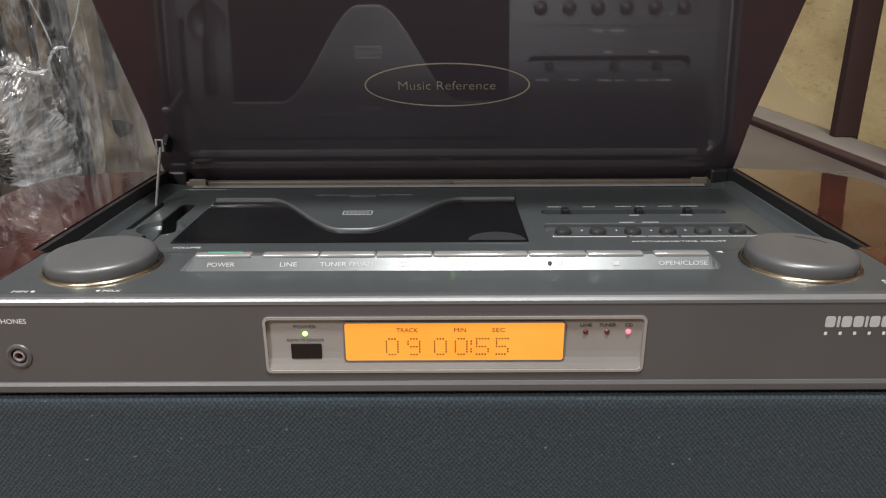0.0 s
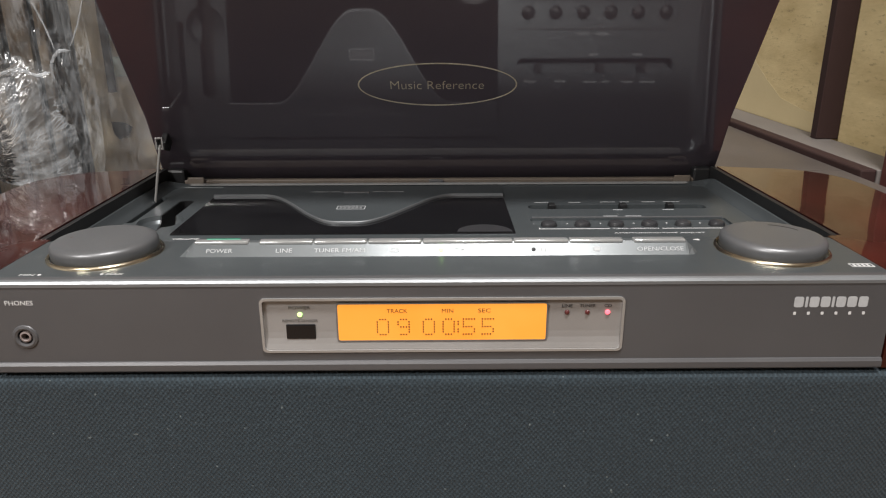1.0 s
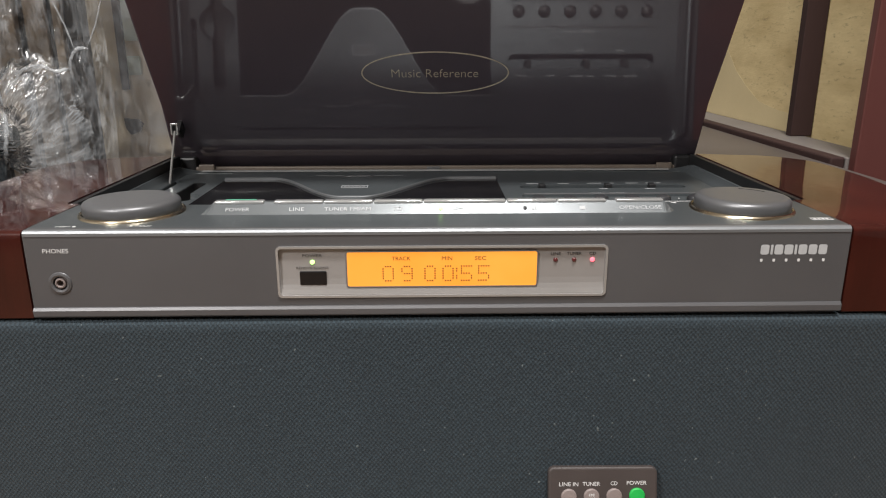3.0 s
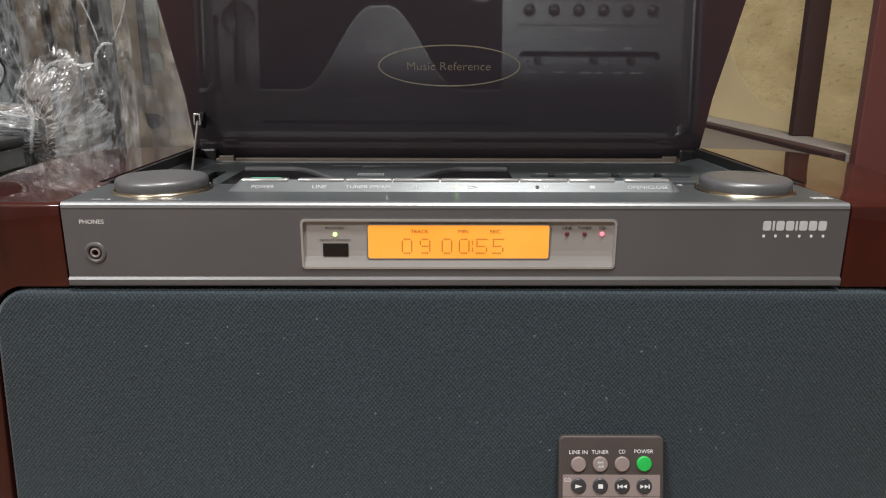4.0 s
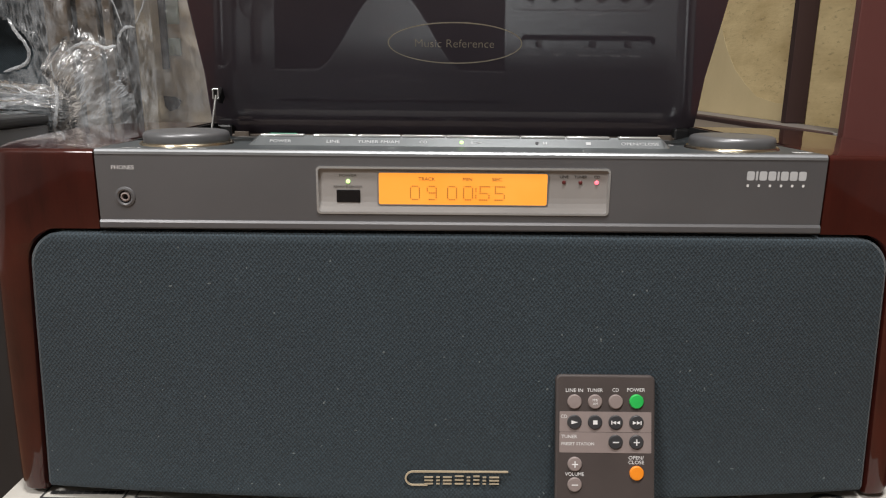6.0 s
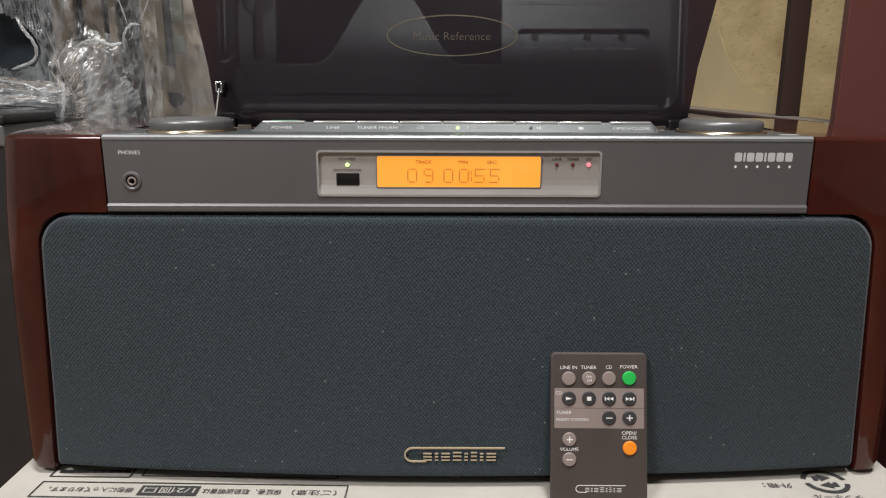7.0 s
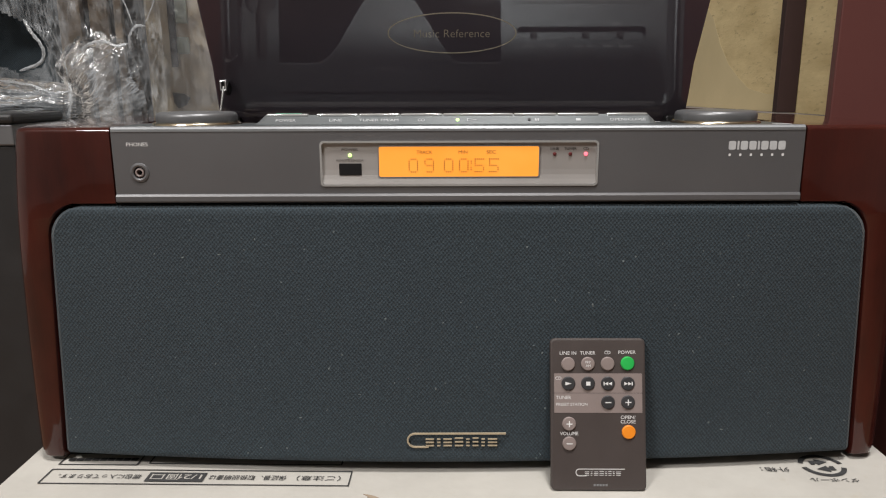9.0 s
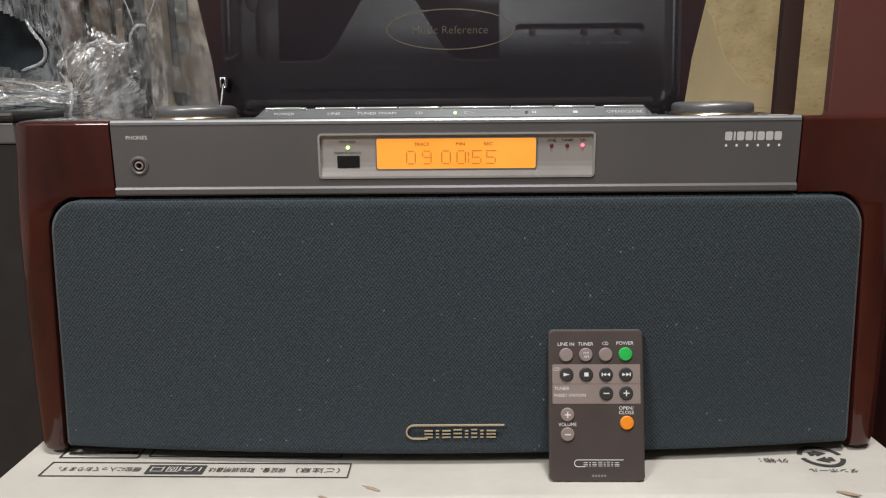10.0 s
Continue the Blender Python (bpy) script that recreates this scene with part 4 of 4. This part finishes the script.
# tuner keys and sliders
for i in range(6):
    x = 0.0648 + i * 0.0200
    part("preset_key", lathe([(0.0048, 0.0275), (0.0048, 0.0287), (0.0042, 0.0300), (0.0026, 0.0308), (0, 0.0310)], x, 0.1265, 28), DARKGREY, deck_part, "small round dark preset key", True)
    part("printed_text", letters("123456"[i], 0.0020, pose(x - 0.0084, 0.1310, 0.0276)), WHITE_INK, deck_part)
part("tray_edge", block(0.0560, 0.1725, 0.1376, 0.1386, DZ - 0.0002, DZ + 0.0009, 0.0003), KNOB, deck_part)
for x in (0.0725, 0.1185, 0.1490):
    part("slider", block(x - 0.0022, x + 0.0022, 0.1630, 0.1690, 0.0204, 0.0308, 0.0006), BLACK, deck_part, "small black slide switch")
for x, w, y in ((0.067, 0.009, 0.1755), (0.089, 0.008, 0.1755), (0.111, 0.010, 0.1760), (0.122, 0.006, 0.1760), (0.138, 0.009, 0.1760), (0.153, 0.011, 0.1760), (0.105, 0.009, 0.1420), (0.119, 0.010, 0.1420), (0.113, 0.006, 0.1565), (0.145, 0.007, 0.1565)):
    part("text_bar", block(x - w / 2, x + w / 2, y - 0.0006, y + 0.0006, DZ, DZ + 0.0001), GREY_INK, deck_part)

# ---- the open lid ----
LY, LZ = 0.1800, 0.1045
LEAN_LID = 41.5
lid_m = pose(0, LY, LZ, 90 + LEAN_LID, 0, 0)


def lid_at(u, v, w=0.0):
    """u across, v up along the lid, w out of its inner face towards the viewer."""
    return lid_m @ Matrix.Translation((u, v, w))


LID_EDGE = [(0.2055, -0.1020), (0.2040, -0.0850), (0.2015, -0.0650), (0.1965, -0.0300), (0.1932, 0.0150), (0.1890, 0.0650), (0.1865, 0.0900), (0.1830, 0.0935)]
lid_bm = prism(LID_EDGE + [(-u, v) for u, v in LID_EDGE[::-1]], "z", -0.0100, 0.0)
soften(lid_bm, 0.0012, 2, lambda e: abs(e.verts[0].co.z - e.verts[1].co.z) < 1e-6)
lid = part("lid", turned(lid_bm, lid_m), SMOKE, stereo, "raised glossy smoke-black lid mirroring the deck")
oval = [(0.0503 * math.cos(2 * math.pi * i / 72), 0.0192 * math.sin(2 * math.pi * i / 72)) for i in range(72)]
oval_in = [(0.0494 * math.cos(2 * math.pi * i / 72), 0.0183 * math.sin(2 * math.pi * i / 72)) for i in range(72)]
LID_INK = surface("pale_gold_print", (0.66, 0.58, 0.44), (0.72, 0.64, 0.49), 0.5, 0.0, 300, 3000, 0.3, 0.0)
part("printed_oval", turned(ring_strip(oval, oval_in, "z", 0, 0.0001), lid_at(-0.001, 0.0004)), LID_INK, lid)
part("printed_text", letters("Music Reference", 0.0072, lid_at(-0.0012, 0.0004), 0.0590, -0.018), LID_INK, lid)
part("hinge_bar", block(-0.1965, 0.1965, 0.2325, 0.2375, 0.0146, 0.0322, 0.0008), HINGE, stereo, "dull brown hinge bar")
part("hinge_catch", block(-0.0075, 0.0025, 0.2303, 0.2322, 0.0250, 0.0322, 0.0004), KNOB, stereo)
for s in (-1, 1):
    part("hinge_bracket", block(s * 0.178 - 0.006, s * 0.178 + 0.006, 0.2303, 0.2323, 0.0200, 0.0345, 0.0006), HINGE, stereo)


def rod(a, b, r, into=None):
    a, b = Vector(a), Vector(b)
    bm = into or bmesh.new()
    q = (b - a).to_track_quat("Z", "Y").to_matrix().to_4x4()
    m = Matrix.Translation((a + b) / 2) @ q
    bmesh.ops.create_cone(bm, cap_ends=True, segments=12, radius1=r, radius2=r, depth=(b - a).length, matrix=m)
    return bm


for s in (-1, 1):
    a, c = sorted((s * 0.1860, s * 0.1995))
    part("hinge_cheek", block(a, c, 0.2320, 0.2552, 0.0146, 0.0400, 0.002), BLACK, stereo)
strut = part("lid_strut", rod((-0.1908, 0.1790, 0.0180), (-0.1864, 0.1943, 0.0648), 0.0009), SATIN, stereo, "thin steel lid stay")
fork = join(block(-0.1891, -0.1880, 0.1930, 0.1955, 0.0622, 0.0692, 0.0002), block(-0.1850, -0.1839, 0.1930, 0.1955, 0.0622, 0.0692, 0.0002), block(-0.1891, -0.1839, 0.1930, 0.1955, 0.0690, 0.0702, 0.0002),
            block(-0.1891, -0.1839, 0.1934, 0.1953, 0.0618, 0.0628, 0.0002))
part("fork_liner", block(-0.1879, -0.1851, 0.1953, 0.1962, 0.0628, 0.0690, 0.0002), BLACK, strut)
part("strut_fork", fork, SATIN, strut)
guide = turned(block(-0.0018, 0.0020, -0.010, -0.0005, 0.0, 0.0085, 0.0006), lid_at(-0.1880, -0.045))
part("strut_guide", guide, BLACK, lid)

# ---- the remote control ----
RY0, RZ0, RY1, RZ1 = -0.0335, BASE + 0.0002, -0.0115, -0.0783
rem_lean = math.degrees(math.atan2(RY1 - RY0, RZ1 - RZ0))
remote = thing("remote_control", (0.0795, RY0, BASE), "slim brown card remote control leaning upright against the grille", "remote control")
rem_m = pose(0.0797, RY0, RZ0, 90 - rem_lean, 0, -0.6)
RW, RH = 0.0542, 0.0862


def on_remote(fx, fy, w=0.0):
    return rem_m @ Matrix.Translation(((fx - 0.5) * RW, (1 - fy) * RH, w))


shell = prism(round_rect(-RW / 2, RW / 2, 0, RH, 0.0030), "z", -0.0042, 0.0)
soften(shell, 0.0011, 3, lambda e: abs(e.verts[0].co.z - e.verts[1].co.z) < 1e-6)
part("remote_body", turned(shell, rem_m), BROWNCARD, remote)
for f0, f1 in ((0.231, 0.359), (0.362, 0.490)):
    part("key_field", turned(prism(round_rect((0.038 - 0.5) * RW, (0.962 - 0.5) * RW, (1 - f1) * RH, (1 - f0) * RH, 0.0004, 2), "z", 0, 0.0002), rem_m), TAUPE, remote, "pale taupe key field")


def key(fx, fy, material, label, sign="", ink=WHITE_INK, w=0.0024, h=0.0022):
    k = part("remote_key", turned(lathe([(0.0039, 0.0), (0.0039, 0.0008), (0.0034, 0.0013), (0.0, 0.0014)], 0, 0, 32), on_remote(fx, fy)), material, remote, label, False)
    top = on_remote(fx, fy, 0.00142)

    def put(*outlines):
        part("key_sign", join(*[flat(o, 0, 0.0001, top) for o in outlines]), ink, k)

    def bar(x0, x1, y0, y1):
        return [(x0, y0), (x1, y0), (x1, y1), (x0, y1)]

    def tri(x0, x1, hh=0.0010):
        return [(x0, -hh), (x1, 0), (x0, hh)]
    if sign == "plus":
        put(bar(-0.0017, 0.0017, -0.0003, 0.0003), bar(-0.0003, 0.0003, -0.0017, -0.00031), bar(-0.0003, 0.0003, 0.00031, 0.0017))
    elif sign == "minus":
        put(bar(-0.0017, 0.0017, -0.0003, 0.0003))
    elif sign == "play":
        put(tri(-0.0018, 0.0018))
    elif sign == "stop":
        put(bar(-0.0012, 0.0012, -0.0011, 0.0011))
    elif sign == "back":
        put(bar(-0.0026, -0.0020, -0.001, 0.001), tri(0.0, -0.0020), tri(0.0022, 0.0002))
    elif sign == "next":
        put(bar(0.0020, 0.0026, -0.001, 0.001), tri(0.0, 0.0020), tri(-0.0022, -0.0002))
    elif sign:
        for i, line in enumerate(sign.split("|")):
            part("printed_text", letters(line, 0.0014, top @ pose(0, 0.0010 - 0.0020 * i, 0)), ink, k)


key(0.186, 0.168, TAUPE, "taupe round key")
key(0.393, 0.167, TAUPE, "taupe round key", "FM/|AM")
key(0.601, 0.166, TAUPE, "taupe round key")
key(0.810, 0.164, GREEN, "bright green power key")
for fx, sign in ((0.186, "play"), (0.393, "stop"), (0.601, "back"), (0.810, "next")):
    key(fx, 0.296, DARKGREY, "dark round key", sign)
key(0.601, 0.420, DARKGREY, "dark round key", "minus")
key(0.810, 0.419, DARKGREY, "dark round key", "plus")
key(0.192, 0.561, TAUPE, "taupe round key", "plus")
key(0.192, 0.690, TAUPE, "taupe round key", "minus")
key(0.815, 0.615, ORANGE, "orange eject key")
for text, fx, fy, w, h in (("LINE IN", 0.186, 0.097, 0.0094, 0.0019), ("TUNER", 0.393, 0.096, 0.0087, 0.0019), ("CD", 0.601, 0.093, 0.0034, 0.0019), ("POWER", 0.808, 0.091, 0.0098, 0.0019), ("CD", 0.082, 0.262, 0.0034, 0.0018),
                           ("TUNER", 0.136, 0.389, 0.0086, 0.0018), ("PRESET STATION", 0.222, 0.434, 0.0178, 0.0016), ("VOLUME", 0.192, 0.626, 0.0103, 0.0019), ("OPEN/", 0.812, 0.519, 0.0083, 0.0019), ("CLOSE", 0.812, 0.548, 0.0085, 0.0019)):
    part("printed_text", letters(text, h, on_remote(fx, fy, 0.00022 if 0.23 < fy < 0.49 else 0.00002), w, 0.0), WHITE_INK, remote)
badge(remote, on_remote(0.515, 0.880, 0.00002), 0.0280, 0.0042, WHITE_INK, 0.00008, 0.0004)
for i in range(5):
    part("text_bar", flat(round_rect(-0.0006, 0.0006, -0.0006, 0.0006, 0.0001, 2), 0, 0.00008, on_remote(0.455 + 0.031 * i, 0.962, 0.00002)), DIM_INK, remote)

# ---- the open shelf case beside it ----


def shelf_case():
    case_ob = thing("shelf_case", (0.44, 0.45, -UP), "dark maroon wooden case with raw cream particle-board back panels", "cabinet")
    fl = 0.0375
    x_front, x_back = 0.3085, 0.3575
    part("lower_side", block(x_front, 0.62, -0.02, 1.2, -UP, 0.0195, 0.001), MAROON, case_ob)
    part("base_rail", block(x_front, x_front + 0.012, 0.2303, 1.2, 0.0200, fl + 0.0005, 0.0015), UMBER, case_ob)
    part("base_board", block(x_front + 0.0125, x_back - 0.0003, 0.2303, 1.2, 0.0200, fl, 0.0008), GREYSTRIP, case_ob, "dull grey base board")
    part("pale_strip", block(0.2800, x_front - 0.0003, 0.145, 0.2517, 0.0200, 0.0330, 0.0008), PALESTRIP, case_ob, "pale strip of board along the base")
    part("strip_support", block(0.2800, x_front - 0.0003, 0.145, 1.2, -UP, 0.0195, 0.001), DARKGREY, case_ob)
    part("pale_strip", block(0.2150, x_front - 0.0003, 0.2520, 1.2, 0.0200, 0.0330, 0.0008), PALESTRIP, case_ob, "pale strip of board along the base")
    part("strip_support", block(0.2150, 0.2795, 0.2520, 1.2, -UP, 0.0195, 0.001), DARKGREY, case_ob)
    part("back_panel", block(x_back + 0.005, 0.378, 0.2303, 0.3630, 0.0200, 1.1), CHIP, case_ob, "raw cream particle board")
    part("back_panel", block(x_back, 0.378, 0.3735, 1.2, 0.0200, 1.1), CHIP, case_ob, "raw cream particle board")
    # thin, smooth, paler sheet on the lower part of the far panel, its edge running in a curve
    curve = [(1.0, 0.30), (0.70, 0.215), (0.605, 0.154), (0.574, 0.119), (0.541, 0.093), (0.507, 0.076), (0.472, 0.062), (0.425, 0.0565), (0.3740, 0.0550)]
    part("paper_facing", prism([(1.0, fl + 0.0003)] + curve + [(0.3740, fl + 0.0003)], "x", x_back - 0.00016, x_back - 0.00006), FACING, case_ob, "smooth paler facing with a curved edge")
    # the divider's shade is put into its darker colour
    part("divider", block(0.3420, 0.3622, 0.3630, 0.3730, fl + 0.0003, 1.1, 0.0006), UMBER, case_ob)
    part("end_board", block(0.3230, 0.62, 0.2210, 0.2300, 0.0197, 1.1, 0.001), MAROON, case_ob)
    part("top_board", block(0.3065, 0.62, 0.150, 1.2, 1.1005, 1.12, 0.001), MAROON, case_ob)


shelf_case()

# ---- left: black unit and film-wrapped loudspeaker ----


def black_unit():
    u = thing("black_hifi_cabinet", (-0.55, 0.245, -UP), "black hi-fi cabinet with a grey band under its top slab", "cabinet")
    part("cabinet_body", block(-0.745, -0.3690, 0.205, 0.283, -UP, 0.0170, 0.001), BLACK, u)
    part("grey_band", block(-0.748, -0.3680, 0.2030, 0.283, 0.0173, 0.0352, 0.0015), KNOB, u, "satin grey band")
    part("top_slab", block(-0.750, -0.3660, 0.2005, 0.284, 0.0355, 0.0440, 0.003), BLACK, u)


black_unit()


def film_sheet(place, nu, nv, wide, tall, lift, fold, seed, hole=None, ease=None):
    """A sheet of film over (s, t) in 0..1, creased along t; place gives its resting point, UVs are in metres."""
    bm = bmesh.new()
    uv = bm.loops.layers.uv.new("UVMap")
    rows = []
    for j in range(nv + 1):
        row = []
        for i in range(nu + 1):
            s, t = i / nu, j / nv
            a, b = s * wide, t * tall
            warp = noise.noise((a * 30, b * 22, seed + 5.0))
            big = 1 - abs(noise.noise((a * fold * 0.45 + warp, b * fold * 0.07, seed)))
            mid = 1 - abs(noise.noise((a * fold + 1.6 * warp, b * fold * 0.16, seed + 1.7)))
            fine = 1 - abs(noise.noise((a * fold * 2.2 + 2 * warp, b * fold * 0.6, seed + 3.1)))
            x, y, z = place(s, t)
            rise = lift * (ease(t) if ease else 1.0)
            row.append((bm.verts.new((x, y - rise * (big + 0.55 * mid ** 2 + 0.22 * fine ** 2), z + 0.25 * rise * warp)), (a, b)))
        rows.append(row)
    for j in range(nv):
        for i in range(nu):
            four = (rows[j][i], rows[j][i + 1], rows[j + 1][i + 1], rows[j + 1][i])
            if hole and hole(four[0][0].co):
                continue
            f = bm.faces.new([v for v, c in four])
            for loop, (v, c) in zip(f.loops, four):
                loop[uv].uv = c
    for v in [v for v in bm.verts if not v.link_faces]:
        bm.verts.remove(v)
    return bm


def film_rope(points, radius, seed):
    """Film twisted into an uneven strand through a few points."""
    bm = bmesh.new()
    uv = bm.loops.layers.uv.new("UVMap")
    pts = [Vector(p) for p in points]
    line = []
    for k in range(len(pts) - 1):
        p0, p1, p2, p3 = pts[max(k - 1, 0)], pts[k], pts[k + 1], pts[min(k + 2, len(pts) - 1)]
        for i in range(10):
            t = i / 10
            line.append(0.5 * (2 * p1 + (p2 - p0) * t + (2 * p0 - 5 * p1 + 4 * p2 - p3) * t * t + (3 * p1 - p0 - 3 * p2 + p3) * t ** 3))
    line.append(pts[-1])
    rows = []
    for k, c in enumerate(line):
        along = (line[min(k + 1, len(line) - 1)] - line[max(k - 1, 0)]).normalized()
        side = along.cross(Vector((0, 1, 0))).normalized()
        up = side.cross(along)
        end = min(1.0, 0.25 + k / 5, 0.25 + (len(line) - 1 - k) / 5)
        row = []
        for i in range(10):
            a = 2 * math.pi * i / 10
            r = radius * end * (1 + 0.55 * noise.noise((k * 0.35, 2 * math.cos(a + k * 0.2), seed + 2 * math.sin(a + k * 0.2))))
            row.append(bm.verts.new(c + side * (r * math.cos(a)) + up * (0.6 * r * math.sin(a))))
        rows.append(row)
    for k, (p, q) in enumerate(zip(rows, rows[1:])):
        for i in range(10):
            n = (i + 1) % 10
            f = bm.faces.new((p[i], p[n], q[n], q[i]))
            for loop, c in zip(f.loops, ((i * 0.0008, k * 0.001), (i * 0.0008 + 0.0008, k * 0.001), (i * 0.0008 + 0.0008, k * 0.001 + 0.001), (i * 0.0008, k * 0.001 + 0.001))):
                loop[uv].uv = c
    bm.faces.new(rows[0][::-1])
    bm.faces.new(rows[-1])
    bmesh.ops.recalc_face_normals(bm, faces=bm.faces)
    return bm


def between(table, a):
    for (a0, r0), (a1, r1) in zip(table, table[1:]):
        if a <= a1:
            return r0 + (r1 - r0) * smooth_step((a - a0) / (a1 - a0))
    return table[-1][1]


def wrapped_speaker():
    sp = thing("wrapped_loudspeaker", (-0.42, 0.42, -UP), "tall black loudspeaker wrapped in crumpled clear stretch film", "loudspeaker")
    part("speaker_cabinet", block(-0.80, -0.135, 0.345, 0.70, -UP, 0.62, 0.004), DARKGREY, sp)
    part("front_cloth", block(-0.79, -0.395, 0.3370, 0.3445, -0.45, 0.60, 0.003), CLOTH, sp, "black speaker cloth")
    for x0, x1, y in ((-0.388, -0.366, 0.336), (-0.359, -0.340, 0.339), (-0.334, -0.326, 0.338)):
        part("board_strip", block(x0, x1, y, 0.3445, -0.45, 0.60, 0.001), KRAFT, sp, "brown packing board strip")
    part("board_sheet", block(-0.303, -0.145, 0.337, 0.3445, -0.45, 0.60, 0.001), CARD, sp, "pale beige packing card")
    part("corner_board", block(-0.2790, -0.2725, 0.333, 0.3368, 0.085, 0.60, 0.0008), UMBER, sp, "dark edge strip")
    part("label_strip", block(-0.2720, -0.2605, 0.3345, 0.3368, 0.127, 0.60, 0.0006), LABEL, sp, "pale green label strip")
    part("label_strip", block(-0.2720, -0.2605, 0.3345, 0.3368, 0.098, 0.114, 0.0006), LABEL, sp, "pale green label strip")
    patch = prism([(-0.2810, 0.0600), (-0.2700, 0.0590), (-0.2640, 0.0555), (-0.2680, 0.0480), (-0.2760, 0.0450), (-0.2800, 0.0500)], "y", 0.3352, 0.3368)
    part("dark_patch", patch, UMBER, sp, "small brown patch on the card")

    def torn(c):
        edge = 0.25 * noise.noise((c.x * 60, 0.7, c.z * 60))
        return ((c.x + 0.425) / 0.041) ** 2 + ((c.z - 0.103 + 0.25 * (c.x + 0.410)) / 0.027) ** 2 + edge < 1.0

    # upright folds over the whole front, torn open over the cloth
    part("stretch_wrap", film_sheet(lambda s, t: (-0.62 + 0.335 * s + 0.012 * math.sin(5 * t), 0.312, -0.06 + 0.48 * t), 220, 200, 0.335, 0.48, 0.009, 75.0, 1.3, torn), FILM, sp, "crumpled clear stretch film", True)
    # the tauter layer over the card
    part("stretch_wrap", film_sheet(lambda s, t: (-0.296 + 0.20 * s + 0.006 * math.sin(9 * t), 0.322 - 0.006 * math.sin(math.pi * s), -0.06 + 0.48 * t), 100, 120, 0.20, 0.48, 0.006, 42.0, 4.1), FILM_TAUT, sp, "taut cloudy stretch film", True)
    # a fan of folds spreading from the gather, swelling forward
    reach = ((0.0, 0.084), (0.25, 0.086), (0.48, 0.090), (0.62, 0.078), (0.78, 0.058), (0.92, 0.040), (1.0, 0.030))

    def fan(s, t):
        r = between(reach, s) * (0.14 + 0.86 * t)
        a = radians(-14 + 92 * s + 20 * (t - 0.5))
        return (-0.380 + 0.008 * s + r * math.cos(a), 0.304 - 0.018 * math.sin(math.pi * min(1, 0.1 + 0.95 * t)), 0.028 + 0.040 * s + r * math.sin(a))
    part("stretch_wrap", film_sheet(fan, 200, 110, 0.110, 0.085, 0.0030, 70.0, 7.7, ease=lambda t: 0.05 + 1.0 * math.sin(math.pi * t * 0.85) ** 1.5), FILM_GATHERED, sp, "clear film gathered into a fan of folds", True)

    # the sweep of film drawn in to the same knot from the far side
    def sweep(s, t):
        lo, hi = 0.022 + 0.006 * t, 0.078 - 0.010 * t ** 1.5
        return (-0.50 + 0.144 * t, 0.302 - 0.012 * math.sin(math.pi * s), lo + (hi - lo) * s)
    part("stretch_wrap", film_sheet(sweep, 130, 120, 0.056, 0.134, 0.0032, 85.0, 9.2, ease=lambda t: 1.0 - 0.5 * t), FILM_GATHERED, sp, "clear film drawn tight into a knot", True)
    # twisted strands and the thick torn edge
    for pts, r in ((((-0.402, 0.300, 0.128), (-0.395, 0.298, 0.116), (-0.386, 0.297, 0.103), (-0.387, 0.298, 0.092), (-0.396, 0.300, 0.086), (-0.412, 0.300, 0.081)), 0.0026),
                   (((-0.358, 0.292, 0.084), (-0.342, 0.290, 0.102), (-0.326, 0.289, 0.107), (-0.312, 0.289, 0.103), (-0.302, 0.291, 0.105)), 0.0024),
                   (((-0.300, 0.291, 0.098), (-0.300, 0.290, 0.110), (-0.294, 0.291, 0.120), (-0.286, 0.294, 0.121)), 0.0022),
                   (((-0.311, 0.297, 0.158), (-0.303, 0.295, 0.140), (-0.297, 0.293, 0.122)), 0.0010),
                   (((-0.272, 0.300, 0.162), (-0.278, 0.298, 0.142), (-0.286, 0.296, 0.124)), 0.0010),
                   (((-0.430, 0.296, 0.072), (-0.400, 0.292, 0.068), (-0.378, 0.291, 0.060), (-0.362, 0.292, 0.062)), 0.0022),
                   (((-0.378, 0.300, 0.120), (-0.368, 0.298, 0.095), (-0.364, 0.296, 0.066)), 0.0012),
                   (((-0.366, 0.289, 0.026), (-0.362, 0.286, 0.040), (-0.359, 0.286, 0.054), (-0.360, 0.289, 0.070)), 0.0030)):
        part("film_strand", film_rope(pts, 0.6 * r, 10 * r), FILM_BUNCHED, sp, "milky twisted film strand", True)


wrapped_speaker()

# ---- ceiling fittings ----
for x, y, r in ((0.14, -0.50, 0.17), (-1.15, -1.45, 0.30)):
    fit_ob = thing("ceiling_light", (x, y, 2.4 - UP), "round white ceiling light with a milky diffuser", "ceiling light", "ceiling lights")
    c = 2.4 - UP
    part("fitting_body", lathe([(0, c), (r * 1.05, c), (r * 1.08, c - 0.02), (r * 1.02, c - 0.04), (0, c - 0.04)], x, y, 48), CEIL, fit_ob, "", True)
    part("diffuser", lathe([(r * 0.98, c - 0.0402), (r * 0.96, c - 0.060), (r * 0.8, c - 0.075), (0, c - 0.080)], x, y, 48), LAMPFACE, fit_ob, "", True)
